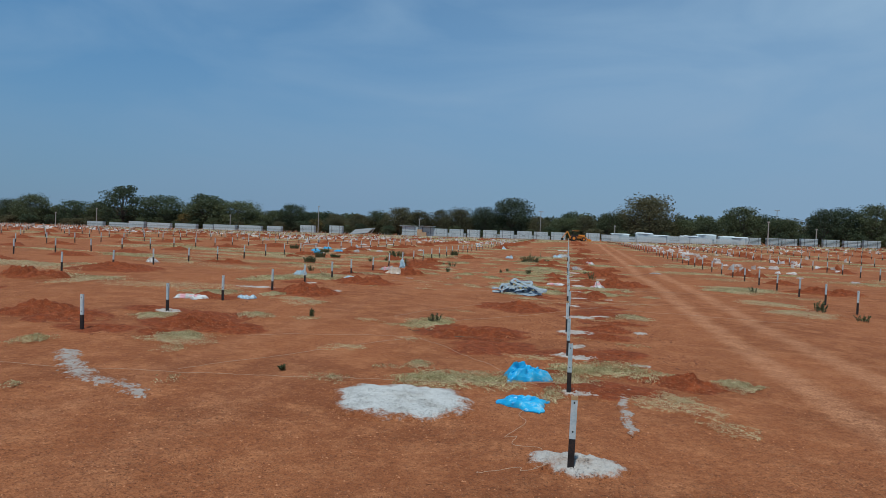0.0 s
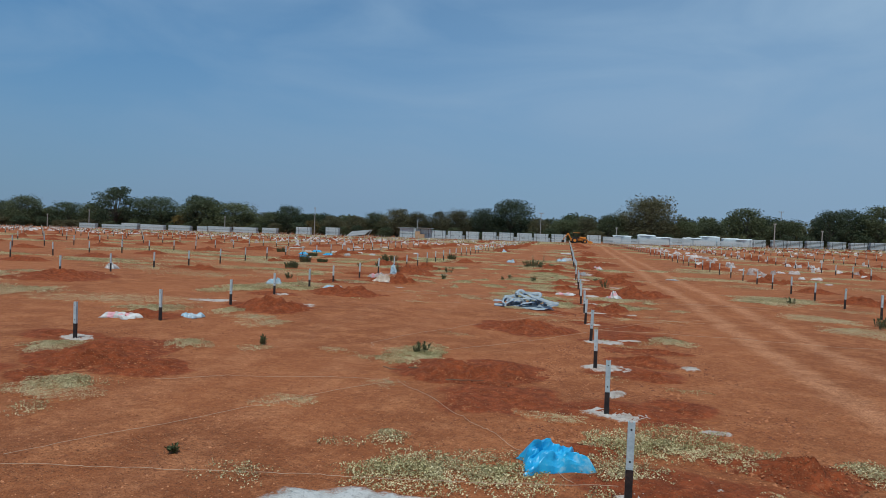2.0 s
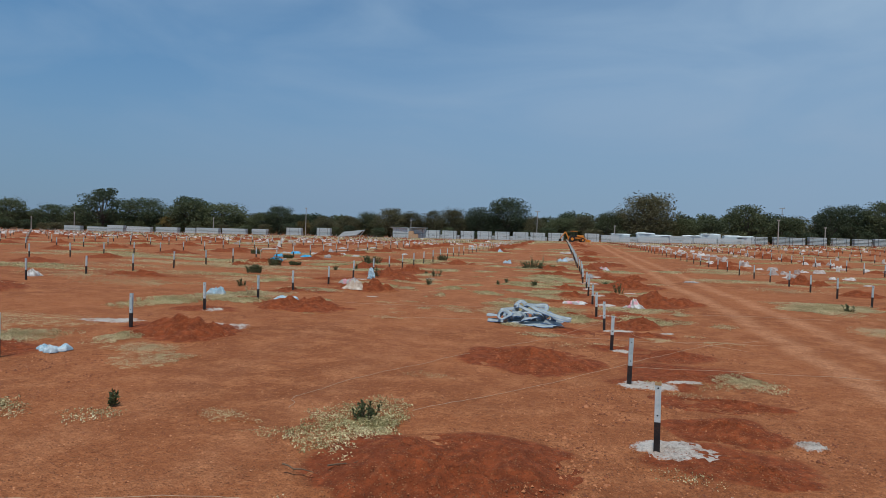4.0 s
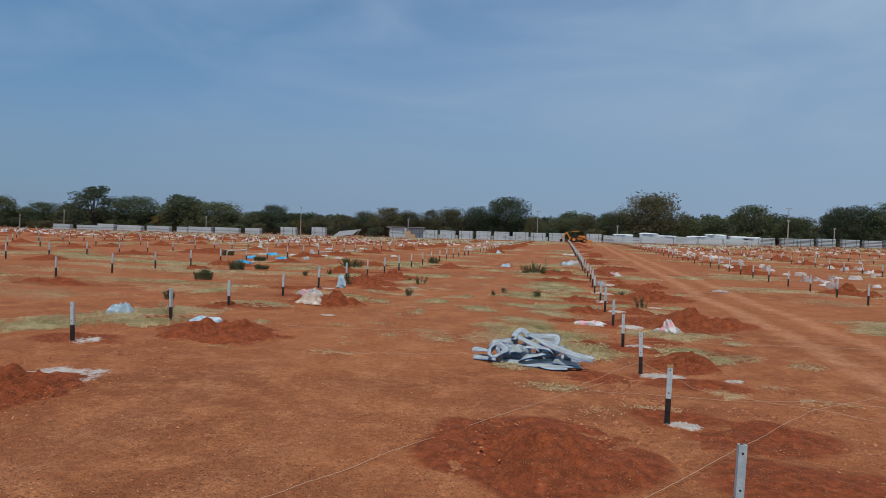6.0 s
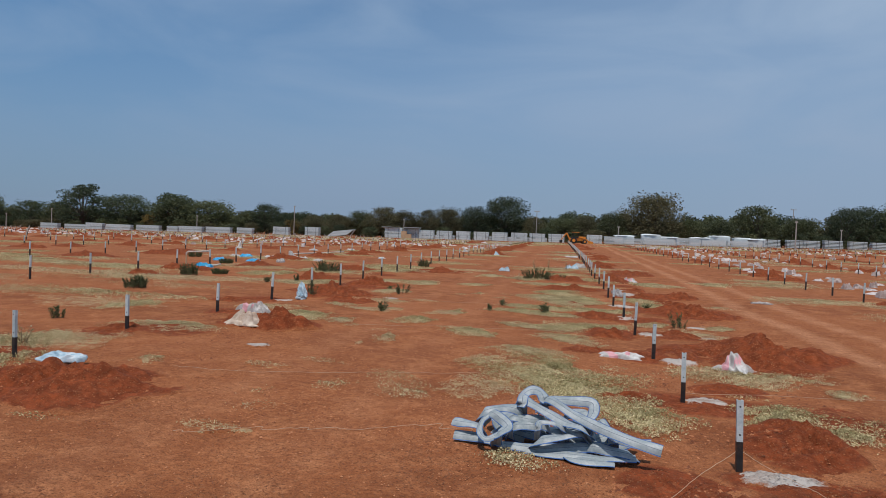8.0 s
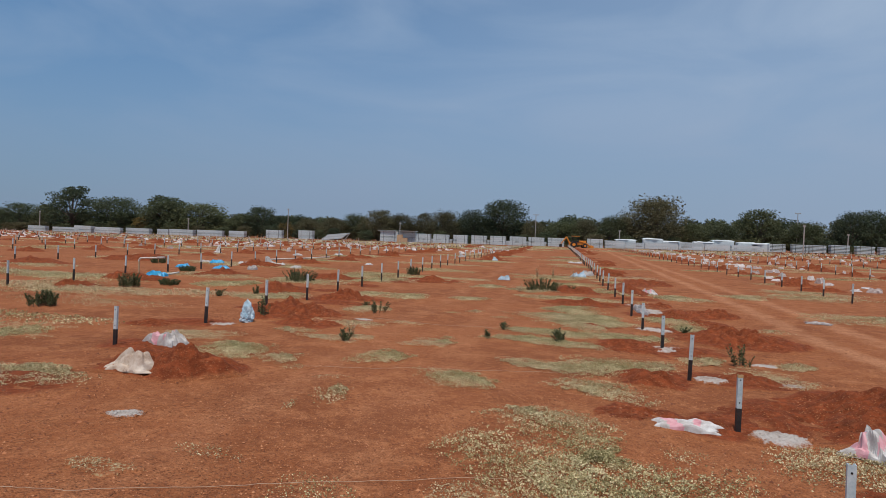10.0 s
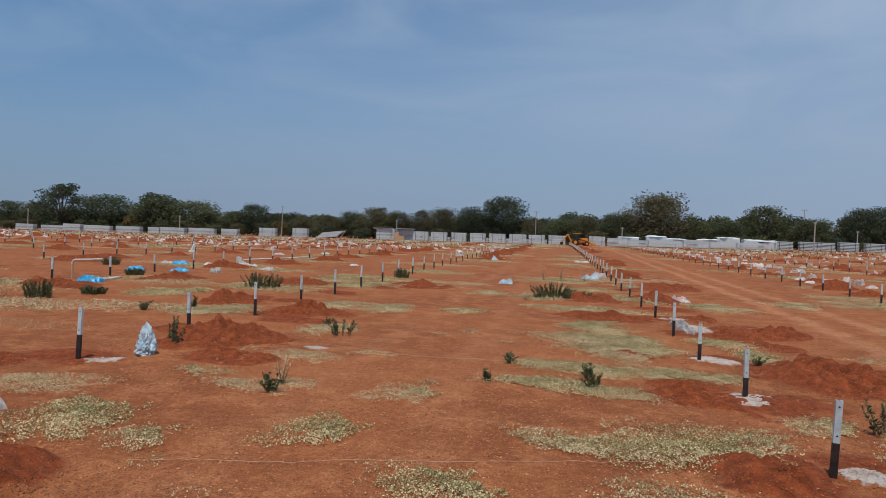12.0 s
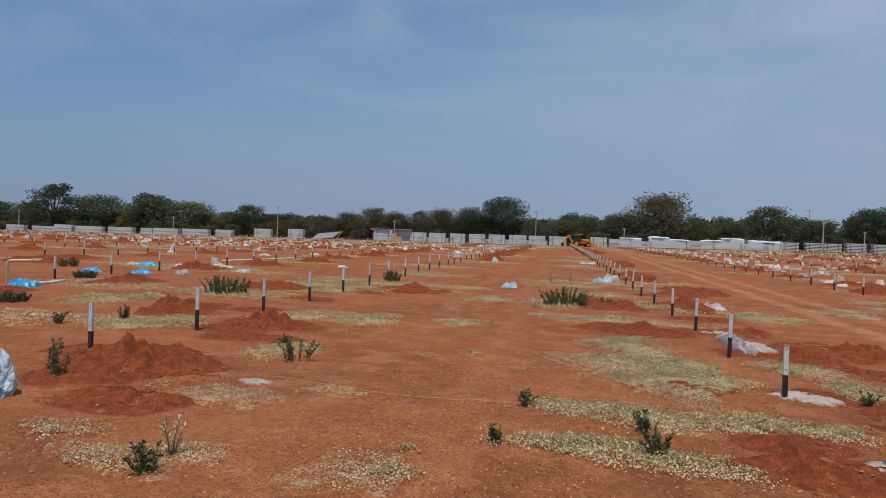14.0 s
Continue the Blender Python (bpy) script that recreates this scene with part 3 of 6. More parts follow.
MOUNDS = [(x, y, rx * 1.2, ry * 1.15, h * 1.1 if h > 0.1 else h) for x, y, rx, ry, h in MOUNDS_A + MOUNDS_B + MOUNDS_C + MOUNDS_D]
FAR_MOUNDS = [(-8.4, 4.6, 1.1, 0.7, 0.15), (1.05, 25.2, 0.7, 0.5, 0.12), (-8.8, 30.5, 1.0, 0.8, 0.2), (0.7, 39.5, 1.0, 0.7, 0.24)]
# thin spill of dug soil round each post of the two near rows
SPILL_A = [(0.25 * math.sin(2.3 * k) + 0.25, 2.1 * k + 0.3 * math.sin(1.7 * k), 0.75 + 0.2 * math.sin(k), 0.5, 0.035) for k in range(1, 17)]
SPILL_B = [(-7.1 + 0.4 * math.sin(1.9 * k), 1.3 + 2.1 * k + 0.2, 0.8, 0.5, 0.04) for k in range(0, 15)]
for i, hp in enumerate(SPILL_A + SPILL_B):
    heap(*hp, 3000 + i)
for i, hp in enumerate(MOUNDS + FAR_MOUNDS):
    heap(*hp, 100 + i)
hrng = np.random.default_rng(3)
taken = [(a[0], a[1]) for a in MOUNDS + FAR_MOUNDS]
far_v, far_q, far_f, n_heap = [], [], [], 0
for r in range(-13, 9):
    y = (PHASE.get(r, 0.5) + 1.0) % 4.15
    while y < 112:
        x, yy = ROWX * r + 1.15 + hrng.normal(0, 0.25), y + hrng.normal(0, 0.5)
        y += 4.15
        if abs(x + 2) > (yy + 8) * 1.1 + 4 or hrng.random() < 0.12 or min(math.hypot(x - a, yy - b) for a, b in taken) < 2.2:
            continue
        if r in (0, -1) and yy < 30 or (r == 1 and yy < 10):
            continue
        size = (hrng.uniform(0.75, 1.25) * (1.2 if r < 0 else 1.0), hrng.uniform(0.55, 0.85), hrng.uniform(0.14, 0.32))
        if abs(r) <= 2 and yy < 55:
            heap(x, yy, *size, 300 + n_heap)
            n_heap += 1
        else:
            v, q, fr = heap_mesh(hrng, *size, rings=4, seg=12)
            v = v + np.array([x, yy, 0])
            v[:, 2] += terrain(v[:, 0], v[:, 1])
            far_q += [[len(far_v) + j for j in f] for f in q]
            far_v += [tuple(a) for a in v]
            far_f += list(fr)
fh = raw("far_soil_heaps", far_v, far_q, M_HEAP, smooth=True)
fa = fh.data.attributes.new("fresh", "FLOAT", "POINT")
fa.data.foreach_set("value", np.clip(np.array(far_f) * 3.0, 0, 1).astype(np.float32))
tagged(fh, "distant rows of dark red dug soil heaps", "soil heaps", kind="stuff")


heap(0.06, 21.0, 0.26, 0.19, 0.035, 3500)


# fallen sticks
def stick(x, y, ln, rz, seed):
    rng = np.random.default_rng(seed)
    bm = bmesh.new()
    p = Vector((-ln / 2, 0, 0.012))
    for i in range(5):
        q = p + Vector((ln / 5, rng.normal(0, 0.012), rng.normal(0, 0.004)))
        add_cyl(bm, p, q, 0.007 - 0.0009 * i, 0.006 - 0.0009 * i, 6)
        p = q
    ob = part("stick", bm, M_STEM)
    ob.matrix_basis = pose(x, y, ground(x, y) + 0.05, 0, 0, rz)
    tagged(ob, "thin dark dry stick on a soil heap", "stick")


stick(-1.45, 4.75, 0.42, 12, 1)
stick(-2.35, 5.05, 0.25, -20, 2)
stick(-2.1, 5.2, 0.2, 40, 3)


# clods and gravel strewn over the near field
def clods(name, pts, sizes, mat, label):
    rng = np.random.default_rng(len(pts))
    o = np.array([(1, 0, -0.3), (0, 1, -0.3), (-1, 0, -0.3), (0, -1, -0.3), (0.1, 0.1, 0.9)], float)
    t = [(0, 1, 4), (1, 2, 4), (2, 3, 4), (3, 0, 4)]
    n = len(pts)
    an = rng.uniform(0, 6.28, n)
    c, s = np.cos(an)[:, None], np.sin(an)[:, None]
    jit = o[None] * rng.uniform(0.55, 1.3, (n, 5, 3)) * np.asarray(sizes)[:, None, None] * np.array([1, 1, 0.7])
    xy = np.stack([jit[..., 0] * c - jit[..., 1] * s, jit[..., 0] * s + jit[..., 1] * c, jit[..., 2]], -1)
    co = xy + np.asarray(pts)[:, None, :]
    f = (np.array(t)[None] + 5 * np.arange(n)[:, None, None]).reshape(-1, 3)
    me = bpy.data.meshes.new(name)
    me.vertices.add(5 * n)
    me.vertices.foreach_set("co", co.astype(np.float32).ravel())
    me.loops.add(f.size)
    me.loops.foreach_set("vertex_index", f.astype(np.int32).ravel())
    me.polygons.add(len(f))
    me.polygons.foreach_set("loop_start", np.arange(0, f.size, 3, dtype=np.int32))
    me.update(calc_edges=True)
    tagged(link(name, me, mat), label, "gravel", kind="stuff")


crng = np.random.default_rng(21)
cx = np.concatenate([crng.normal(-2.2, 2.6, 46000), crng.normal(-2.3, 1.3, 30000)])
cy = np.concatenate([crng.uniform(-3.5, 1, 46000) + crng.uniform(0, 1, 46000) ** 1.2 * 30, crng.uniform(12.5, 25, 30000)])
cz = terrain(cx, cy)
clods("gravel", np.stack([cx, cy, cz + 0.002], 1), np.abs(crng.normal(0.0, 0.0035, 76000)) + 0.0035, M_GRAVEL, "loose red gravel strewn over bare soil")
hp_pts, hp_s = [], []
for x, y, rx, ry, h in MOUNDS + FAR_MOUNDS:
    n = int(420 * rx)
    a, q = crng.uniform(0, 6.28, n), crng.uniform(0.35, 1.35, n)
    hx, hy = x + rx * q * np.cos(a), y + ry * q * np.sin(a)
    hz = terrain(hx, hy) + h * np.clip(1 - q ** 1.7, 0, 1) ** 1.6 * 0.62
    hp_pts.append(np.stack([hx, hy, hz], 1))
    hp_s.append(np.abs(crng.normal(0.004, 0.004, n)) + 0.004)
for x0, x1, y0, y1, n in ((-0.9, 1.7, 2.6, 12.5, 9000), (-0.8, 1.8, 12.0, 23.0, 6500), (-7.6, -5.2, 3.0, 24.0, 9000)):
    hx, hy = crng.uniform(x0, x1, n), crng.uniform(y0, y1, n)
    lumpy = np.sin(hx * 3.1 + 0.7 * hy) * np.sin(hy * 2.3 - hx) + 0.6 * np.sin(hx * 7.3) * np.sin(hy * 5.9 + 1) > 0.1
    hx, hy = hx[lumpy], hy[lumpy]
    hp_pts.append(np.stack([hx, hy, terrain(hx, hy) + 0.003], 1))
    hp_s.append(np.abs(crng.normal(0.0, 0.0075, len(hx))) + 0.0045)
clods("soil_clods", np.concatenate(hp_pts), np.concatenate(hp_s), M_CLOD, "crumbled dark red clods round the dug heaps")


# ---------- spilt powder and concrete ----------
def crust(name, x, y, rx, ry, h, seed, mat, label, category, rz=0.0, amp=0.3, rough=0.006, cover=1.6):
    rng = np.random.default_rng(seed)
    rings, seg = 12, 56
    th = np.linspace(0, 2 * np.pi, seg, endpoint=False)
    out = 1.18 * lump(rng, th, 13, amp * 0.6)
    v, q = [(0, 0, h)], [(0, 1 + j, 1 + (j + 1) % seg) for j in range(seg)]
    c, s = math.cos(radians(rz)), math.sin(radians(rz))
    for i in range(1, rings + 1):
        t = i / rings
        for a, o in zip(th, out):
            ux, uy = t * o * math.cos(a) * rx, t * o * math.sin(a) * ry
            z = h * (1 - t ** 3) + (rng.normal(0, rough) if i < rings else -0.02)
            v.append((ux * c - uy * s, ux * s + uy * c, z))
    for i in range(rings - 1):
        for j in range(seg):
            a, b = 1 + i * seg + j, 1 + i * seg + (j + 1) % seg
            q.append((a, a + seg, b + seg, b))
    ob = raw(name, drape(np.array(v), x, y), q, mat, smooth=True)
    at = ob.data.attributes.new("fresh", "FLOAT", "POINT")
    at.data.foreach_set("value", np.clip([min(1.0, cover)] + [cover * (1 - i / rings) for i in range(1, rings + 1) for _ in range(seg)], 0, 1).astype(np.float32))
    ob.location = (x, y, ground(x, y) + 0.006)
    return tagged(ob, label, category)


crust("powder_patch", -1.55, 1.28, 0.67, 0.52, 0.06, 1, M_LIME, "spread pile of whitish cement powder on red soil", "powder patch", 15, 0.26, 0.008)


def trail(pts, width, seed, mat, label, cover):
    """A ragged strip of spilt powder that fades into the soil along its edges."""
    rng = np.random.default_rng(seed)
    P = np.array(pts, float)
    k = np.concatenate([[0], np.cumsum(np.hypot(*np.diff(P, axis=0).T))])
    t = np.linspace(0, k[-1], 90)
    cx0, cy0 = np.interp(t, k, P[:, 0]), np.interp(t, k, P[:, 1])
    tx, ty = np.gradient(cx0), np.gradient(cy0)
    ln = np.hypot(tx, ty)
    nx0, ny0 = -ty / ln, tx / ln
    wav = np.cumsum(rng.normal(0, 0.012, 90))
    wav = wav - np.linspace(wav[0], wav[-1], 90)
    v, fr, q = [], [], []
    for i in range(90):
        w = width * (0.75 + 0.5 * noise.noise(Vector((t[i] * 3, seed, 0))) + 0.5 * noise.noise(Vector((t[i] * 9, seed, 2)))) * min(1, i / 8, (89 - i) / 8)
        patchy = 0.75 + 0.6 * noise.noise(Vector((t[i] * 2.5, 7.7, seed)))
        for j in range(9):
            f = j / 4 - 1
            x, y = cx0[i] + nx0[i] * (f * w + wav[i]), cy0[i] + ny0[i] * (f * w + wav[i])
            rim = j in (0, 8) or i in (0, 89)
            v.append((x, y, ground(x, y) + (-0.012 if rim else 0.010 + 0.004 * (1 - f * f) + rng.normal(0, 0.0015))))
            fr.append(0.0 if rim else cover * patchy * (1 - abs(f)) ** 0.7)
            if i and j:
                a = i * 9 + j
                q.append((a - 10, a - 9, a, a - 1))
    ob = raw("powder_trail", v, q, mat, smooth=True)
    at = ob.data.attributes.new("fresh", "FLOAT", "POINT")
    at.data.foreach_set("value", np.clip(fr, 0, 1).astype(np.float32))
    tagged(ob, label, "powder trail")


trail([(-6.05, 2.2), (-5.6, 1.72), (-5.0, 1.28), (-4.4, 0.93), (-3.75, 0.6)], 0.2, 5, M_DUST, "thin trail of grey cement powder on soil", 0.75)
PADS = [(0.06, 0.05, 0.3, 0.2, 0.05), (0.14, 2.1, 0.22, 0.14, 0.012), (0.12, 4.1, 0.3, 0.2, 0.02), (0.12, 6.2, 0.33, 0.22, 0.02), (0.2, 8.35, 0.32, 0.22, 0.02), (0.12, 10.45, 0.15, 0.12, 0.02),
        (0.22, 12.6, 0.25, 0.17, 0.03), (0.2, 14.7, 0.22, 0.15, 0.03), (0.3, 16.75, 0.24, 0.18, 0.05), (0.22, 18.9, 0.2, 0.15, 0.04), (0.1, 20.95, 0.34, 0.25, 0.02)]
PADS_B = [(0.2, 23.05, 0.3, 0.22, 0.03), (0.5, 26.0, 0.3, 0.5, 0.03), (1.2, 25.6, 0.25, 0.2, 0.02), (-7.0, 5.6, 0.25, 0.2, 0.02), (-6.0, 10.2, 0.55, 0.35, 0.012), (-7.8, 10.2, 0.5, 0.25, 0.012),
          (-7.0, 11.9, 0.25, 0.2, 0.02), (-6.9, 16.3, 0.25, 0.18, 0.02), (-6.95, 20.3, 0.22, 0.16, 0.02), (-6.95, 22.3, 0.2, 0.16, 0.03), (-5.05, 21.9, 0.18, 0.12, 0.01), (0.35, 27.3, 0.3, 0.2, 0.02),
          (0.14, 4.93, 0.09, 0.2, 0.012), (0.91, 3.82, 0.13, 0.06, 0.01), (1.18, 6.64, 0.12, 0.09, 0.02), (1.02, 10.53, 0.13, 0.06, 0.01), (0.62, 8.62, 0.2, 0.06, 0.02), (1.04, 12.53, 0.13, 0.08, 0.01), (1.14, 18.94, 0.15, 0.1, 0.01),
          (1.22, 20.2, 0.16, 0.1, 0.01), (-5.1, 15.55, 0.16, 0.1, 0.008)]
for i, (x, y, rx, ry, h) in enumerate(PADS + PADS_B):
    thin = h < 0.0125 and x < -1
    crust("concrete_spill", x, y, rx, ry, h, 40 + i, M_CONC, ("thin smear of cement dust on soil" if thin else "rough grey concrete spill hardened round a post"), "concrete spill", 20 * math.sin(i * 2.1), 0.3, 0.006, 0.95 if thin else 1.5)
trail([(0.5, 0.8), (0.58, 1.3), (0.52, 1.9), (0.6, 2.65)], 0.075, 9, M_DUST, "broken trail of cement crumbs on soil", 0.65)


# ---------- weeds ----------
WM = [M_WEED, M_WEEDG, M_STRAW]


def weed_patch(x, y, rx, ry, mat, seed, dens=1500, leaf=0.013, height=0.05, label="low creeping weeds with pale dry leaves"):
    rng = np.random.default_rng(seed)
    n = int(dens * rx * ry * 3.2)
    th = rng.uniform(0, 2 * np.pi, n)
    rad = rng.uniform(0, 1, n) ** 0.62 * 1.3
    k = np.array([(rng.uniform(2, 6), rng.uniform(0, 6.28), rng.uniform(0.1, 0.28) / (1 + 0.4 * j), j + 1) for j in range(6)])
    wave = 1 + sum(a[2] * np.cos(a[3] * th + a[1]) for a in k)
    px, py = x + rx * rad * wave * np.cos(th), y + ry * rad * wave * np.sin(th)
    thin = np.sin(px * 5.3 + seed) * np.sin(py * 4.7 + 1.3 * seed) + 0.7 * np.sin(px * 11 + 2 * seed) * np.sin(py * 13.7)
    blotch = np.sin(px * 2.1 + 3 * seed) * np.sin(py * 2.6 + seed) + 0.6 * np.sin(px * 3.9 + py * 2.2 + seed)
    keep = rng.random(n) < np.clip(1.35 - rad ** 2 * 0.95 + 0.4 * thin + 0.4 * blotch + 0.55 * np.sin(px * 29 + seed) * np.sin(py * 23 - seed), 0.035, 1)
    px, py, rad = px[keep], py[keep], rad[keep]
    n = len(px)
    tuft = 0.75 + 0.35 * np.sin(px * 17 + seed) * np.sin(py * 19 + 2 * seed) + 0.2 * thin[keep]
    c = np.stack([px, py, terrain(px, py) + 0.012 + rng.uniform(0, 1, n) ** 1.1 * height * np.clip(tuft, 0.3, 1.4) * np.clip(1.1 - 0.6 * rad, 0.25, 1)], 1)
    u = unit(n, rng)
    u[:, 2] = np.abs(u[:, 2]) * 0.8
    w = np.cross(u, unit(n, rng) + np.array([0, 0, 0.6]))
    w /= np.linalg.norm(w, axis=1, keepdims=True) + 1e-6
    s = leaf * rng.uniform(0.6, 1.5, (n, 1))
    ob = quads("weed_patch", c - (x, y, 0), u * s, w * s * 1.05, mat)
    ob.location = (x, y, 0)
    if mat in WM and rx > 0.2 and dens > 300 and (y > 26 or mat is M_STRAW):
        litter(ob, x, y, rx, ry, k, M_LITTER[WM.index(mat)], rng)
    return tagged(ob, label, "weeds", kind="stuff")


def litter(patch, x, y, rx, ry, k, mat, rng):
    """Thin mat of fallen dry leaves under a weed patch, thinning out to bare soil."""
    rings, seg = (12, 48) if y < 30 else (6, 24)
    th = np.linspace(0, 2 * np.pi, seg, endpoint=False)
    wave = 1 + sum(a[2] * np.cos(a[3] * th + a[1]) for a in k)
    v, fr = [(0, 0, ground(x, y) + 0.012)], [0.6]
    for i in range(1, rings + 1):
        t = i / rings * 1.3
        px, py = rx * t * wave * np.cos(th), ry * t * wave * np.sin(th)
        pz = terrain(px + x, py + y) + (0.010 + rng.uniform(-0.002, 0.004, seg) if i < rings else -0.02)
        v += list(zip(px, py, pz))
        fr += [max(0.0, (0.36 if y < 26 else 0.42) * (1 - t / 1.3)) * (0.8 + 1.0 * noise.noise(Vector(((a + x) * 1.9, (b + y) * 2.3, 3.3)))) for a, b in zip(px, py)]
    q = [(0, 1 + j, 1 + (j + 1) % seg) for j in range(seg)]
    for i in range(rings - 1):
        for j in range(seg):
            a, b = 1 + i * seg + j, 1 + i * seg + (j + 1) % seg
            q.append((a, a + seg, b + seg, b))
    mat_ob = raw("leaf_litter", v, q, mat, patch, "thin mat of fallen dry leaves", smooth=True)
    at = mat_ob.data.attributes.new("fresh", "FLOAT", "POINT")
    at.data.foreach_set("value", np.clip(fr, 0, 1).astype(np.float32))


WEEDS_A = [(-5.14, 0.55, 0.07, 0.13, 0), (-4, 1.31, 0.16, 0.23, 3), (-2.5, 1.83, 0.24, 0.15, 3), (-0.17, 1.89, 0.15, 0.32, 0), (-2.48, 1.96, 0.22, 0.09, 3), (1.07, 2.12, 0.33, 0.35, 2),
           (-1.47, 2.15, 0.43, 0.22, 1), (-0.81, 2.28, 0.25, 0.26, 1), (-1.22, 2.32, 0.55, 0.34, 0), (-6.75, 2.49, 0.2, 0.25, 1), (0.01, 2.61, 0.25, 0.29, 0), (-2.14, 2.63, 0.21, 0.09, 3),
           (-4.89, 2.65, 0.19, 0.2, 3), (-1.75, 2.83, 0.17, 0.18, 0), (1.89, 3.08, 0.23, 0.23, 0), (-5.36, 3.19, 0.43, 0.26, 2), (1.81, 3.25, 0.18, 0.12, 0), (0.49, 3.26, 0.72, 0.39, 1)]
WEEDS_B = [(-5.21, 3.43, 0.33, 0.22, 0), (-5.29, 3.57, 0.24, 0.18, 0), (-6.86, 5, 0.28, 0.42, 0), (-5.36, 5.72, 0.3, 0.27, 0), (-4.44, 5.84, 0.2, 0.21, 3), (-2.28, 6.11, 0.43, 0.61, 1),
           (-5.32, 7.88, 0.36, 0.4, 2), (-5.84, 8.41, 0.37, 0.26, 2), (-7.89, 8.5, 0.52, 0.53, 0), (1.32, 8.84, 0.36, 0.34, 0), (-6.65, 8.98, 0.25, 0.46, 0), (-12.14, 9.82, 0.36, 1.05, 2),
           (-0.9, 11.46, 0.36, 0.18, 0), (5.4, 12.3, 0.8, 0.6, 2), (-1.57, 12.34, 0.24, 0.17, 0), (-8.51, 12.71, 0.69, 0.8, 1), (5.5, 14.1, 0.8, 0.6, 2), (-7.14, 13.54, 0.44, 0.5, 1)]
WEEDS_C = [(1.16, 13.72, 0.21, 0.25, 1), (2.21, 13.73, 0.25, 0.28, 3), (-0.54, 13.86, 0.43, 0.63, 1), (-3.47, 13.92, 0.18, 0.17, 3), (-2.71, 13.98, 0.26, 0.32, 3), (0.86, 14.25, 0.56, 0.43, 1),
           (-5.77, 14.34, 0.17, 0.24, 0), (-7.94, 14.38, 0.62, 1.07, 0), (-1.95, 14.54, 0.35, 0.4, 2), (-1.04, 14.75, 0.63, 0.81, 1), (-7.48, 15.04, 0.66, 0.49, 2), (1.72, 15.3, 0.21, 0.19, 0),
           (-1.4, 15.6, 0.65, 0.8, 1), (0.96, 16.07, 0.7, 0.46, 0), (-3.95, 16.25, 0.05, 0.17, 3), (-6.99, 16.47, 0.6, 0.46, 0), (-3.68, 16.66, 0.18, 0.28, 3), (-1.78, 16.75, 0.46, 0.28, 0)]
WEEDS_D = [(-3.7, 16.87, 0.1, 0.1, 0), (5.2, 17.5, 0.7, 0.8, 0), (-2.62, 17.86, 0.43, 0.29, 1), (-1.15, 17.95, 0.46, 0.38, 0), (-4.91, 18.18, 0.27, 0.25, 0), (6.1, 18.6, 1.1, 0.8, 0),
           (-8.99, 18.22, 0.3, 0.6, 1), (-5.69, 18.47, 0.41, 0.51, 1), (-3.68, 18.66, 0.31, 0.33, 1), (-1.76, 19.01, 0.55, 0.24, 0), (-0.91, 19.16, 0.66, 0.46, 1), (-6.84, 19.28, 0.57, 0.34, 2),
           (1.05, 19.31, 0.47, 0.42, 2), (-0.26, 19.41, 0.3, 0.39, 0), (-4.98, 19.84, 0.46, 0.21, 2), (-3.38, 20.02, 0.34, 0.29, 2), (-3.18, 20.02, 0.17, 0.1, 1), (-4.57, 20.06, 0.21, 0.18, 2)]
WEEDS_E = [(0.45, 20.15, 0.28, 0.27, 0), (1.61, 20.15, 0.26, 0.22, 0), (-5.69, 20.18, 0.3, 0.19, 0), (-3.24, 20.48, 0.12, 0.1, 1), (-0.97, 20.66, 0.18, 0.21, 3), (-1.42, 20.83, 0.43, 0.22, 1),
           (-2.44, 20.86, 0.39, 0.21, 0), (-1.93, 20.91, 0.47, 0.27, 1), (-5, 21.42, 0.4, 0.28, 2), (-1.6, 21.85, 0.61, 0.37, 1), (-0.78, 21.89, 0.5, 0.27, 1), (-0.09, 21.91, 0.53, 0.24, 1),
           (-2.2, 21.96, 0.42, 0.23, 0), (-5.47, 23.38, 0.36, 0.57, 0), (-2.6, 23.39, 0.2, 0.12, 3), (0.86, 23.5, 0.33, 0.43, 1), (-1.06, 23.52, 0.73, 0.95, 0), (-0.6, 23.72, 0.4, 0.52, 1)]
WEEDS_F = [(2.42, 23.81, 0.31, 0.29, 3), (-3.29, 24.16, 0.15, 0.23, 3), (-1.58, 24.31, 0.67, 0.42, 0), (-0.73, 24.32, 0.45, 0.43, 1), (-8.2, 24.43, 0.6, 0.56, 0), (0.6, 24.58, 0.45, 0.59, 1),
           (-7.87, 25.25, 0.37, 0.3, 0), (-6.88, 25.41, 0.33, 0.45, 0), (-1.26, 25.52, 0.54, 0.77, 1), (-5.21, 26.39, 0.47, 0.59, 0), (-6.39, 26.41, 0.56, 0.65, 0), (-3.74, 26.66, 0.39, 0.38, 3),
           (-10.45, 27.04, 0.67, 0.8, 1), (-1.47, 28.14, 1.15, 0.5, 0), (1.68, 29.93, 0.71, 0.71, 0), (-2.05, 30.55, 0.81, 0.98, 0), (-3.72, 30.88, 0.37, 0.69, 0), (-7.4, 30.93, 0.62, 0.91, 1)]
WEEDS_G = [(0.21, 31.39, 0.71, 1.02, 1), (4.06, 31.39, 0.59, 0.67, 3)]
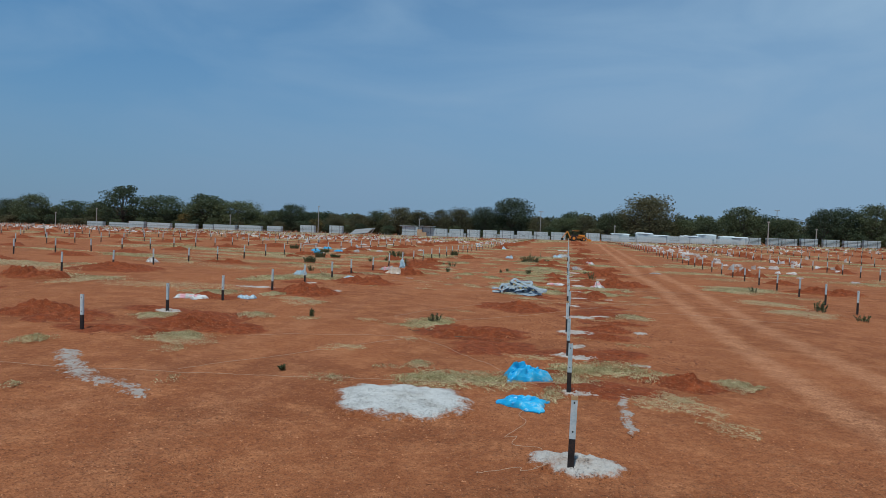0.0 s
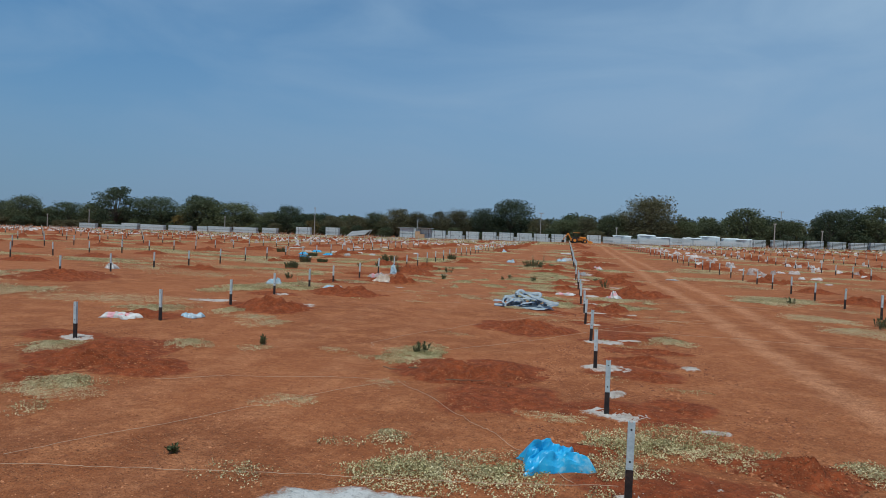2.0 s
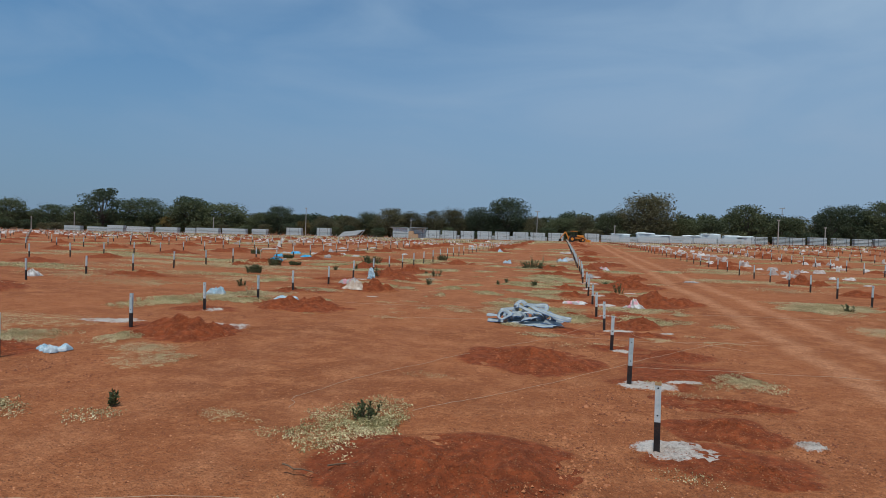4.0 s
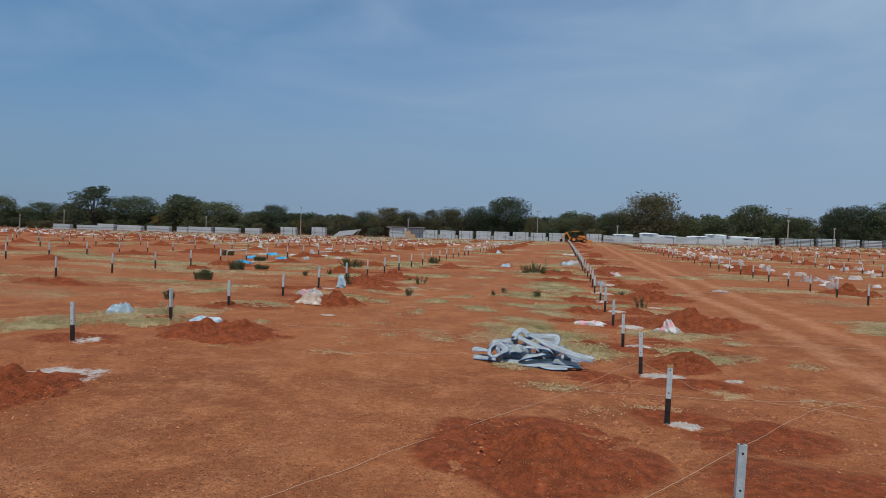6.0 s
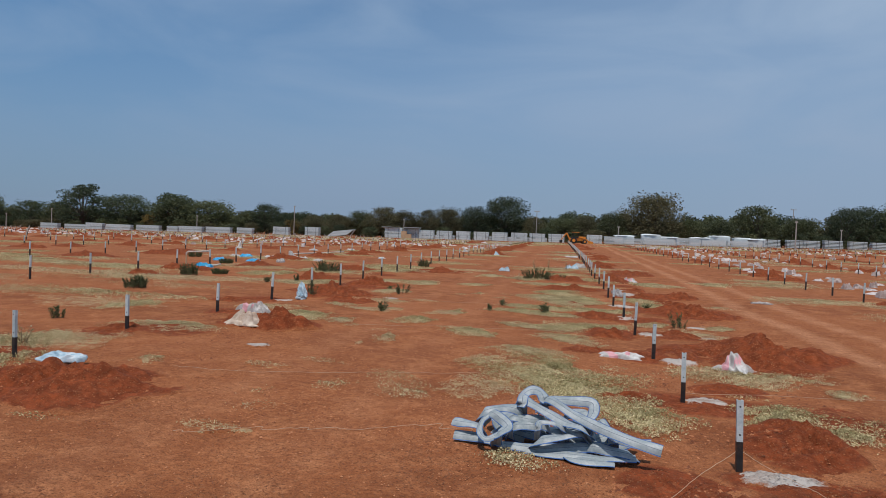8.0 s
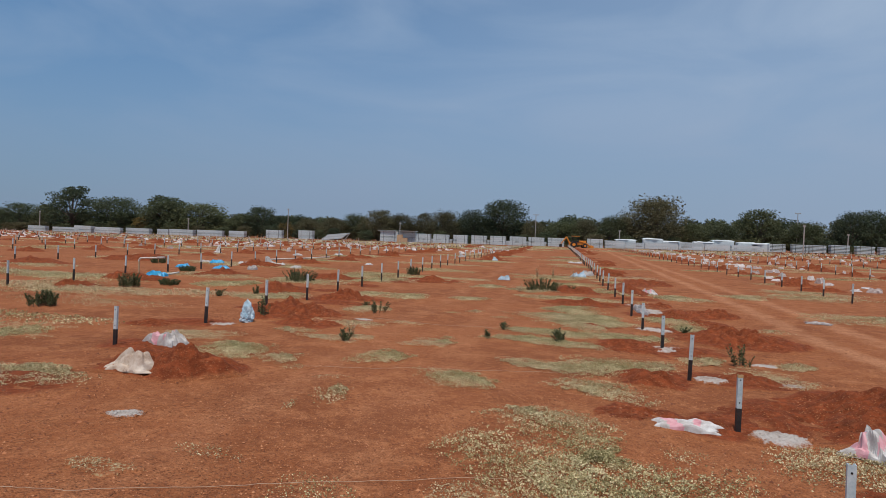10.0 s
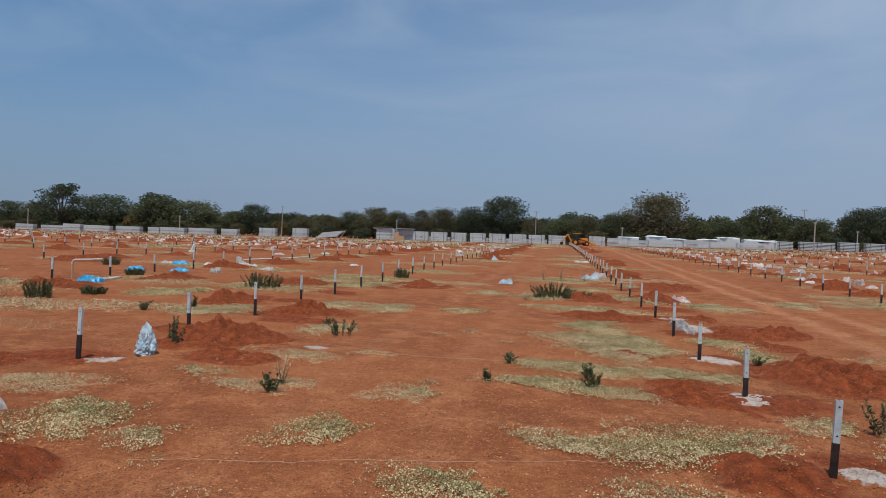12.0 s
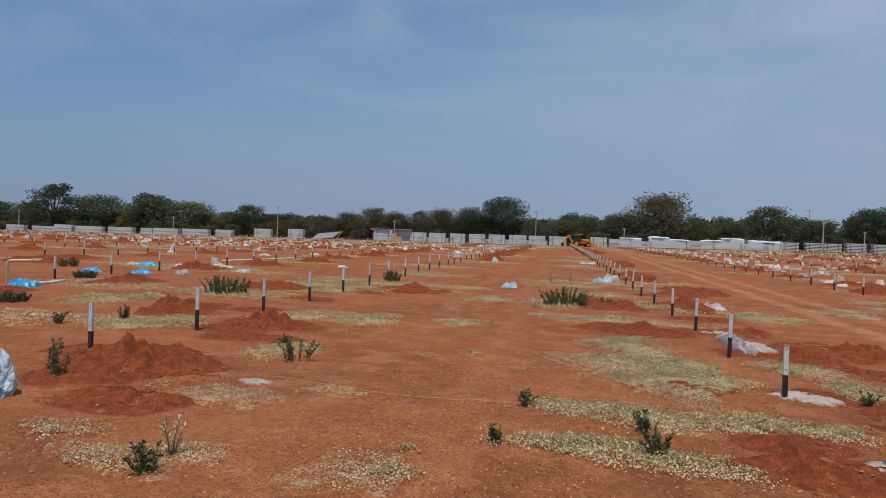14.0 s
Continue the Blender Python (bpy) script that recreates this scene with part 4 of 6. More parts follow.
W_MORE = [(-8.5, 32.3, 1.1, 0.9, 1), (-6.4, 31.8, 1.2, 0.8, 0), (-9.4, 29, 0.9, 0.6, 1), (-1, 33.4, 0.9, 0.7, 1), (-1.9, 36.2, 1.2, 0.8, 1), (0.5, 35.5, 0.8, 0.6, 0), (6.3, 23.5, 1.2, 0.8, 0),
          (5.8, 27, 1.3, 0.9, 0), (-4.6, 33.5, 0.8, 0.5, 2)]
W_SIDE = [(-9.5, 9.5, 1.4, 0.7, 2), (-11.5, 16, 1.8, 0.8, 0), (-9.8, 18.6, 1.2, 0.6, 2), (-12.5, 19.6, 1.8, 0.9, 1), (-10.5, 22, 1.5, 0.6, 0), (-14.5, 17.5, 1.6, 0.9, 0), (-13, 23.2, 1.6, 0.8, 1),
          (-16, 21.5, 1.8, 0.9, 0), (-12.5, 29.5, 1.6, 0.8, 0), (-15.5, 26.5, 1.8, 0.8, 1), (6.9, 16.4, 0.9, 0.4, 0), (7.6, 26.5, 1.6, 0.8, 2)]
near_weeds = WEEDS_A + WEEDS_B + WEEDS_C + WEEDS_D + WEEDS_E + WEEDS_F + WEEDS_G
for i, (x, y, rx, ry, m) in enumerate(near_weeds + W_MORE + W_SIDE):
    lab = ("dry creeping weeds with pale leaves on soil", "greenish creeping weeds in a dense low mat", "dead straw-coloured weeds matted on bare soil", "thin scattered sprigs of dry weeds")[m]
    close = i < len(near_weeds)
    full = (16500, 18500, 11000, 4600)[m] if close and y < 26 else (4500 if close else 1700)
    size = (0.0072 if m != 2 else 0.006) if y < 26 else 0.0115
    weed_patch(x, y, rx, ry, (WM + [M_WEED])[m], 500 + i, leaf=size, height=(0.06, 0.075, 0.03, 0.04)[m], label=lab, dens=full)
wrng = np.random.default_rng(8)
for i in range(170):
    r = int(wrng.integers(-7, 5))
    y = wrng.uniform(24, 80)
    x = ROWX * r + wrng.normal(0, 1.4)
    if abs(x + 2) > (y + 8) or (2 < x < 5.5) or (r == 0 and y < 32) or (-5 < x < -2.2):
        continue
    weed_patch(x, y, wrng.uniform(0.8, 2.0), wrng.uniform(0.5, 1.2), WM[int(wrng.integers(0, 3))], 700 + i, dens=1000 if y < 45 else 380, leaf=0.013 if y < 45 else 0.023, height=0.06)
for i in range(26):
    x, y = wrng.uniform(-26, -8.2), wrng.uniform(10, 36)
    if abs(x + 2) < (y + 6) * 0.95 and abs((x / ROWX) % 1 - 0.5) < 0.42:
        weed_patch(x, y, wrng.uniform(1.2, 2.4), wrng.uniform(0.4, 0.8), WM[int(wrng.choice([0, 0, 1, 2, 2]))], 1200 + i, dens=1500, leaf=0.0135, height=0.06)
# dry grass along the far edge of the field
for i in range(150):
    y = wrng.uniform(84, 127)
    x = wrng.uniform(-0.75 * y - 10, -3) if i % 4 else wrng.uniform(8, 0.5 * y)
    weed_patch(x, y, wrng.uniform(2.5, 6.5), wrng.uniform(0.9, 2.2), WM[int(wrng.choice([0, 1, 2]))], 1500 + i, dens=60, leaf=0.062, height=0.14, label="dry yellow grass along the field edge")
# thin sprigs between the patches
for i in range(46):
    x, y = wrng.uniform(-6.5, 1.8), wrng.uniform(0, 27)
    if abs(x + 1.2) < 0.7 and y < 10:
        continue
    weed_patch(x, y, wrng.uniform(0.12, 0.32), wrng.uniform(0.08, 0.2), WM[int(wrng.integers(0, 3))], 900 + i, dens=4200, leaf=0.0058, height=0.035, label="small dry sprig of weeds on soil")


def shrub(x, y, h, w, seed, stems=9, leaves=420, bare=False):
    """An upright weed: several stems that rise from one root, each set with narrow leaves that point up and out."""
    rng = np.random.default_rng(seed)
    root = base("shrub", x, y)
    cs, us = [], []
    for i in range(stems):
        a, lean = rng.uniform(0, 6.28), rng.uniform(0.1, 1) ** 0.7
        spread0, turn0 = (0.78, 0.2) if w >= 0.3 else ((0.55, 0.4) if w > 0.15 else (0.25, 1.0))
        foot = Vector((spread0 * w * lean * math.cos(a + turn0), spread0 * w * lean * math.sin(a + turn0), -0.02))
        tip = Vector((w * lean * math.cos(a), w * lean * math.sin(a), h * rng.uniform(0.6, 1.05) * (1 - 0.25 * lean)))
        mid = foot.lerp(tip, 0.5) + Vector((-0.12 * tip.x, -0.12 * tip.y, -0.04 * h))
        bm = bmesh.new()
        add_cyl(bm, foot, mid, 0.005, 0.0035, 5)
        add_cyl(bm, mid, tip, 0.0035, 0.0012, 5)
        part("stem", bm, M_STEM, root)
        for t in rng.uniform(0.15, 1.02, leaves // stems):
            p = foot.lerp(mid, t / 0.5) if t < 0.5 else mid.lerp(tip, (t - 0.5) * 2)
            b = rng.uniform(0, 6.28)
            d = Vector((math.cos(b), math.sin(b), rng.uniform(0.3, 1.6))).normalized()
            reach = rng.uniform(0.008, 0.05) * (1.2 - 0.8 * t)
            cs.append(p + d * reach)
            us.append(d)
    n = len(cs)
    u = np.array(us)
    v = np.cross(u, unit(n, rng))
    v /= np.linalg.norm(v, axis=1, keepdims=True) + 1e-6
    s = rng.uniform(0.010, 0.024, (n, 1)) * (1.25 if w >= 0.5 else 1.0)
    quads("foliage", np.array(cs), u * s, v * s * 0.62, M_STRAW if bare else M_SHRUB, root)
    tagged(root, "dead brown upright weed on bare soil" if bare else "small dark green upright weed on bare soil", "shrub", "scattered shrubs")


SHRUBS = [(-6.77, 21.4, 0.42, 0.2), (-4.6, 19.66, 0.2, 0.14), (-5.05, 22.9, 0.28, 0.25), (-1.54, 20.9, 0.24, 0.14), (-2.66, 20.8, 0.14, 0.06), (-9.3, 29.0, 0.42, 0.6), (-2.05, 30.3, 0.42, 0.6),
          (-1.2, 30.6, 0.25, 0.2), (0.9, 20.1, 0.32, 0.22), (-8.9, 16.5, 0.2, 0.16), (-2.3, 6.3, 0.2, 0.16), (-3.15, 2.1, 0.06, 0.05), (-4.5, 6.1, 0.14, 0.06), (-12.0, 24.9, 0.4, 0.3)]
SHRUBS_B = [(6.2, 12.8, 0.3, 0.2), (6.4, 13.5, 0.28, 0.18), (6.6, 11.5, 0.2, 0.2), (5.95, 17.7, 0.25, 0.2), (-9.2, 24.2, 0.22, 0.15), (-8.6, 24.8, 0.24, 0.1), (-7.0, 34.4, 0.35, 0.3), (0.7, 23.0, 0.14, 0.14),
            (-11.6, 25.9, 0.18, 0.3), (-2.5, 21.9, 0.14, 0.1), (-1.55, 21.5, 0.15, 0.1), (-5.6, 23.85, 0.12, 0.12), (-14.0, 30.5, 0.22, 0.3), (-17.5, 34.0, 0.3, 0.35), (-10.9, 21.0, 0.3, 0.3)]
for i, (x, y, h, w) in enumerate(SHRUBS + SHRUBS_B):
    shrub(x, y, h, w, 60 + i, stems=9 if w < 0.3 else 46, leaves=int(520 * min(1.0, h / 0.26)) if w < 0.3 else 3600)
for i, (x, y, h) in enumerate(((-2.7, 29.6, 0.3), (-2.4, 36.8, 0.55), (-1.8, 37.4, 0.5), (-1.0, 36.6, 0.45), (-4.62, 19.95, 0.3), (-7.7, 14.6, 0.25))):
    shrub(x, y, h, 0.14, 160 + i, 6, 160, bare=True)


# ---------- sacks and plastic ----------
def crumple(rng, lx, ly, h, peak=0.0, n=26):
    """A slack sack as a closed cushion: sharp creases, ragged outline, and one pulled-up fold where peak is given."""
    u = np.linspace(-1, 1, n)
    X, Y = np.meshgrid(u, u)
    e = np.clip((1 - np.abs(X) ** 5) * (1 - np.abs(Y) ** 5), 0, 1) ** 0.6
    fold = np.zeros_like(X)
    for _ in range(9):
        a, f, p = rng.uniform(0, 3.14), rng.uniform(1.5, 6), rng.uniform(0, 6.28)
        d = X * math.cos(a) + Y * math.sin(a) + 0.25 * np.sin(2.2 * (Y * math.cos(a) - X * math.sin(a)) + p)
        fold += np.abs(((d * f + p) / 3.14) % 2 - 1) * rng.uniform(0.06, 0.24)
    for _ in range(5):
        a, f, p = rng.uniform(0, 3.14), rng.uniform(8, 15), rng.uniform(0, 6.28)
        d = X * math.cos(a) + Y * math.sin(a) + 0.3 * np.sin(3 * (Y * math.cos(a) - X * math.sin(a)) + p)
        fold += (np.abs(((d * f + p) / 3.14) % 2 - 1) - 0.5) * rng.uniform(0.05, 0.14)
    top = h * e * np.clip((fold - 0.32) * 1.6 + 0.12, 0.03, 1.6)
    lean = np.zeros_like(X)
    if peak:
        px, py, ang = rng.uniform(-0.3, 0.3), rng.uniform(-0.3, 0.3), rng.uniform(0, 3.14)
        dx, dy = X - px, Y - py
        th = np.arctan2(dy, dx)
        along = np.abs(dx * math.cos(ang) + dy * math.sin(ang)) * 0.75 + np.abs(-dx * math.sin(ang) + dy * math.cos(ang)) * 1.35
        tent = np.clip(1 - along * (1 + 0.22 * np.cos(5 * th + rng.uniform(0, 6))), 0, 1)
        top = np.maximum(top, peak * np.minimum(tent, 0.55 + 0.12 * tent) * (0.6 + 1.0 * fold))
        lean = tent * peak
    k1, k2 = rng.uniform(-0.5, 0.5, 2)
    jog = (fold - fold.mean()) * e
    wx = X * lx / 2 * (1 + 0.16 * np.sin(2.3 * Y + rng.uniform(0, 6)) + 0.07 * np.sin(9 * Y + rng.uniform(0, 6))) + k1 * lean + 0.10 * lx * jog
    wy = Y * ly / 2 * (1 + 0.24 * np.sin(1.9 * X + rng.uniform(0, 6)) + 0.08 * np.sin(8 * X + rng.uniform(0, 6))) + k2 * lean - 0.14 * ly * jog
    v = [(a, b, c + 0.01) for a, b, c in zip(wx.ravel(), wy.ravel(), top.ravel())]
    v += [(a, b, 0.0) for a, b in zip(wx.ravel(), wy.ravel())]
    k, q = n * n, []
    for j in range(n - 1):
        for i in range(n - 1):
            a = j * n + i
            q.append((a, a + 1, a + n + 1, a + n))
            q.append((k + a, k + a + n, k + a + n + 1, k + a + 1))
    rim = [i for i in range(n)] + [j * n + n - 1 for j in range(1, n)] + [(n - 1) * n + i for i in range(n - 2, -1, -1)] + [j * n for j in range(n - 2, 0, -1)]
    for a, b in zip(rim, rim[1:] + rim[:1]):
        q.append((a, k + a, k + b, b))
    return v, q


def sack(name, x, y, lx, ly, h, rz, seed, mat, label, category="sack", peak=0.0, prints=None, lift=0.0, group="empty sacks"):
    rng = np.random.default_rng(seed)
    v, q = crumple(rng, lx * 0.84, ly * 0.84, h * 0.75, peak * 0.9, 34)
    ob = raw(name, v, q, [mat] + ([prints] if prints else []))
    if prints:
        mi = [0] * len(ob.data.polygons)
        for f in ob.data.polygons:
            c = f.center
            if f.normal.z > 0.05 and ((abs(c.x / lx + 0.22 + 0.1 * math.sin(9 * c.y)) < 0.09) or (abs(c.x / lx - 0.12) < 0.05 and abs(c.y / ly) < 0.3)):
                mi[f.index] = 1
        ob.data.polygons.foreach_set("material_index", mi)
    ob.matrix_basis = pose(x, y, ground(x, y) + lift, 0, 0, rz)
    return tagged(ob, label, category, group)


sack("plastic_sheet", -0.47, 2.62, 0.52, 0.4, 0.19, 20, 1, M_BLUE, "crumpled bright blue plastic sheet on soil", "plastic sheet", 0.13, group="blue sheets")
sack("plastic_sheet", -0.42, 1.55, 0.5, 0.42, 0.085, -15, 2, M_BLUE, "flattened bright blue plastic sheet on soil", "plastic sheet", 0.05, group="blue sheets")
sack("sack", 0.92, 16.45, 0.48, 0.36, 0.12, -35, 3, M_SACK, "white woven sack with pink and blue print", peak=0.32, prints=M_PINK)
sack("sack", -0.42, 16.85, 0.66, 0.25, 0.1, -12, 4, M_SACK, "flat white sack with pink print", peak=0.05, prints=M_PINK)
sack("sack", -5.98, 16.9, 0.68, 0.3, 0.12, 5, 5, M_SACKC, "cream coloured empty sack on a soil mound", peak=0.3, lift=0.03)
sack("sack", -6.62, 18.45, 0.66, 0.4, 0.2, -25, 6, M_SACK, "white sack with pink print on weeds", peak=0.16, prints=M_PINK)
sack("sack", -6.42, 13.8, 0.52, 0.3, 0.1, 10, 8, M_SACKB, "flat pale blue sack on a soil mound", lift=0.06)
sack("sack", -8.3, 14.3, 0.42, 0.3, 0.22, 0, 9, M_SACKB, "bulging pale blue sack among weeds", peak=0.05)
sack("sack", -7.7, 7.35, 0.75, 0.4, 0.08, 0, 10, M_SACK, "flat white sack with pink print on soil", peak=0.1, prints=M_PINK)
sack("sack", -6.75, 7.9, 0.4, 0.3, 0.1, 0, 11, M_SACKB, "pale blue plastic scrap on weeds")
sack("sack", -3.52, 34.2, 0.44, 0.34, 0.2, -10, 12, M_SACKB, "pale blue bulging sack on soil", peak=0.06)
sack("sack", -0.72, 38.0, 0.7, 0.5, 0.28, 10, 13, M_SACKB, "pale blue heaped sacks on soil", peak=0.2)
sack("sack", -0.35, 39.2, 0.7, 0.4, 0.25, 40, 14, M_SACK, "white crumpled sack on soil", peak=0.25)
sack("plastic_sheet", 0.31, 26.1, 0.26, 1.5, 0.14, 4, 15, M_SHEET, "crumpled grey plastic film beside a post", "plastic sheet", 0.05, group="film")
sack("sack", 1.13, 31.0, 0.52, 0.36, 0.16, 0, 16, M_SACK, "flat white sack with pink print beside a heap", peak=0.12, prints=M_PINK)
sack("sack", -0.5, 53.0, 0.9, 0.5, 0.15, 0, 17, M_SACK, "flat white sack on soil")
sack("plastic_sheet", 3.9, 25.6, 0.55, 0.3, 0.06, -20, 18, M_SHEET, "flat grey plastic film on the track", "plastic sheet", group="film")
for i, (x, y, rz) in enumerate(((-13.5, 28.1, 10), (-15.3, 32.4, -20), (-15.9, 35.7, 30), (-13.95, 32.7, 0))):
    sack("plastic_sheet", x, y, 0.6, 0.42, 0.16, rz, 30 + i, M_BLUE, "crumpled bright blue plastic sheet on soil", "plastic sheet", 0.2 if i != 3 else 0.06, group="blue sheets")
for i, (x, y, mt, pk) in enumerate(((-16.6, 36.0, 0, 0.05), (-14.9, 36.2, 0, 0.1), (-14.3, 37.4, 0, 0.45), (-12.9, 33.0, 1, 0.0), (-21.8, 46.0, 0, 0.5), (-15.6, 50.0, 0, 0.1), (-8.4, 56.0, 0, 0.3),
                                    (-5.6, 52.0, 2, 0.3), (-10.5, 40.0, 0, 0.0), (-15.2, 16.5, 0, 0.2), (-17.0, 46.8, 0, 0.05), (-13.2, 36.0, 0, 0.0), (-12.0, 35.0, 0, 0.02))):
    sack("sack", x, y, 0.58, 0.36, 0.13, 37 * i, 50 + i, (M_SACK, M_SHEET, M_SACKB)[mt], ("white empty sack on bare soil", "thin grey plastic film on soil", "pale blue sack on soil")[mt], peak=pk)


def slumped_sack(x, y, w, h, rz, seed):
    """A half-filled sack standing on its base, sagging, its neck folded over."""
    rng = np.random.default_rng(seed)
    rings, seg = 22, 40
    v, q = [], []
    for i in range(rings + 1):
        t = i / rings
        r = w * (0.95 + 0.12 * math.sin(5.5 * t + 1)) * (1 - 0.45 * t ** 2) * min(1.0, 3.2 * (1 - t) ** 0.6)
        for j in range(seg):
            a = 6.2832 * j / seg
            p = Vector((math.cos(a) * 1.4, math.sin(a) * 1.4, t * 3.2 + seed))
            crease = 0.36 * noise.noise(p * 1.1) + 0.34 * abs(noise.noise(p * 2.1)) - 0.16 + 0.1 * abs(noise.noise(p * 4.3))
            rr = r * (1 + crease)
            lean = 0.3 * t * t
            v.append((rr * math.cos(a) + lean * w, 0.75 * rr * math.sin(a), max(0.0, t * h * (1 + 0.12 * math.cos(a + 1.0)) + 0.04 * crease * min(1, 4 * t))))
    for i in range(rings):
        for j in range(seg):
            a, b = i * seg + j, i * seg + (j + 1) % seg
            q.append((a, b, b + seg, a + seg))
    q.append(tuple(range(seg))[::-1])
    q.append(tuple(rings * seg + j for j in range(seg)))
    ob = raw("sack", v, q, M_SACKB)
    ob.matrix_basis = pose(x, y, ground(x, y), 0, 0, rz)
    tagged(ob, "pale blue sack slumped upright beside a shrub", "sack", "empty sacks")


slumped_sack(-6.73, 20.8, 0.14, 0.35, 140, 4)

# many more sacks beside the posts of the farther rows
srng = np.random.default_rng(77)
SMALL = []
for i in range(8):
    v, q = crumple(np.random.default_rng(200 + i), (0.55, 0.4)[i % 2], 0.34, (0.2, 0.34)[i % 2], (0.2, 0.08, 0.34, 0.12, 0.0, 0.3, 0.15, 0.4)[i], 15)
    me = bpy.data.meshes.new("sack")
    me.from_pydata(v, [], q)
    me.materials.append(M_DUSTY)
    me.update()
    SMALL.append(me)
count = 0
while count < 270:
    r = int(srng.choice([1, 1, 1, 1, 2, 2, 3, 3, 4, -3, -3, -4, -4]))
    y = srng.uniform(30, 112) if r > 1 else 23 + 82 * srng.random() ** 0.8
    if r < 0:
        y = srng.uniform(48, 100)
    x = ROWX * r + srng.uniform(0.2, 1.9) * (1 if srng.random() < 0.8 else -1)
    if r == 1:
        x = srng.normal(10.3, 0.95)
    if abs(x + 2) > (y + 6) * 0.75:
        continue
    ob = new("sack", SMALL[int(srng.integers(0, 8))])
    ob.matrix_basis = pose(x, y, ground(x, y), 0, 0, srng.uniform(0, 360)) @ Matrix.Diagonal((*([srng.uniform(0.55, 1.05) if r == 1 else srng.uniform(0.4, 0.75)] * 2), srng.uniform(0.25, 0.8), 1))
    tagged(ob, "white empty sack lying beside the post rows", "sack", "sacks across the field")
    count += 1
sv, sq = [], []
for i in range(900):
    y = srng.uniform(62, 120)
    x = srng.uniform(-1.0 * y - 12, -6)
    if srng.random() < 0.25:
        y, x = srng.uniform(80, 118), srng.uniform(8, 70)
    v, q = crumple(srng, srng.uniform(0.25, 0.55), srng.uniform(0.15, 0.35), 0.12, srng.uniform(0, 0.3), 5)
    a = srng.uniform(0, 6.28)
    o = len(sv)
    sv += [(x + p[0] * math.cos(a) - p[1] * math.sin(a), y + p[0] * math.sin(a) + p[1] * math.cos(a), p[2] + ground(x, y)) for p in v]
    sq += [[o + j for j in f] for f in q]
tagged(raw("far_sacks", sv, sq, M_DUSTY), "distant litter of white sacks among post rows", "sacks", kind="stuff")


# ---------- heap of flat hose ----------
def ribbon(pts, width, parent, seed):
    """A flat hose along a smooth way, twisting a little, blue along its edges, dark seam in the middle."""
    rng = np.random.default_rng(seed)
    P = [Vector(p) for p in pts]
    fine = []
    for i in range(len(P) - 1):
        p0, p1, p2, p3 = P[max(i - 1, 0)], P[i], P[i + 1], P[min(i + 2, len(P) - 1)]
        for k in range(9):
            t = k / 9
            fine.append(0.5 * ((2 * p1) + (p2 - p0) * t + (2 * p0 - 5 * p1 + 4 * p2 - p3) * t * t + (3 * p1 - p0 - 3 * p2 + p3) * t ** 3))
    fine.append(P[-1])
    tw0, tw1 = rng.uniform(-0.45, 0.45), rng.uniform(-0.55, 0.55)
    fr = [-0.5, -0.43, -0.27, -0.02, 0.02, 0.27, 0.43, 0.5]
    mats = [1, 0, 0, 2, 0, 0, 1]
    v, q, mi = [], [], []
    for i, p in enumerate(fine):
        d = (fine[min(i + 1, len(fine) - 1)] - fine[max(i - 1, 0)]).normalized()
        side = d.cross(Vector((0, -0.5, 0.87)))
        side = side.normalized() if side.length > 1e-3 else Vector((1, 0, 0))
        ang = tw0 + (tw1 - tw0) * i / len(fine) + 0.18 * math.sin(i * 0.31 + seed)
        side = Matrix.Rotation(ang, 3, d) @ side
        up = side.cross(d)
        for layer in (0.006, -0.006):
            for f in fr:
                c = p + side * (f * width) + up * (layer * (1 - (2 * f) ** 4) + 0.004 * math.cos(6.28 * f))
                v.append((c.x, c.y, max(c.z, 0.006 + (0.006 if layer > 0 else 0))))
    k, m = len(fr), 2 * len(fr)
    for i in range(len(fine) - 1):
        for j in range(k - 1):
            a = i * m + j
            q.append((a, a + 1, a + m + 1, a + m))
            mi.append(mats[j])
            b = i * m + k + j
            q.append((b, b + m, b + m + 1, b + 1))
            mi.append(mats[j])
        for j in (0, k - 1):
            a, b = i * m + j, i * m + k + j
            q.append((a, a + m, b + m, b) if j == 0 else (a, b, b + m, a + m))
            mi.append(1)
    ob = raw("hose_length", v, q, [M_HOSE, M_HOSEB, M_HOSED], parent, smooth=True)
    ob.data.polygons.foreach_set("material_index", mi)


HX, HY = -1.35, 12.95
hose = base("hose_heap", HX, HY)
HOSES_A = [[(-0.68, -0.27, 0.07), (-0.48, -0.29, 0.07), (-0.29, -0.33, 0.05), (-0.05, -0.37, 0.04)],
           [(-0.25, -0.34, 0.05), (-0.03, -0.35, 0.05), (0.18, -0.33, 0.07), (0.32, -0.31, 0.08)],
           [(-0.03, -0.4, 0.03), (0.18, -0.4, 0.04), (0.41, -0.4, 0.04), (0.64, -0.39, 0.06)],
           [(0.2, -0.44, 0.025), (0.34, -0.45, 0.025), (0.49, -0.46, 0.025)],
           [(0.34, -0.33, 0.09), (0.47, -0.35, 0.08), (0.6, -0.37, 0.07)],
           [(0.48, -0.26, 0.14), (0.63, -0.28, 0.13), (0.75, -0.29, 0.13)],
           [(-0.7, -0.19, 0.14), (-0.62, -0.21, 0.14), (-0.49, -0.23, 0.13)]]
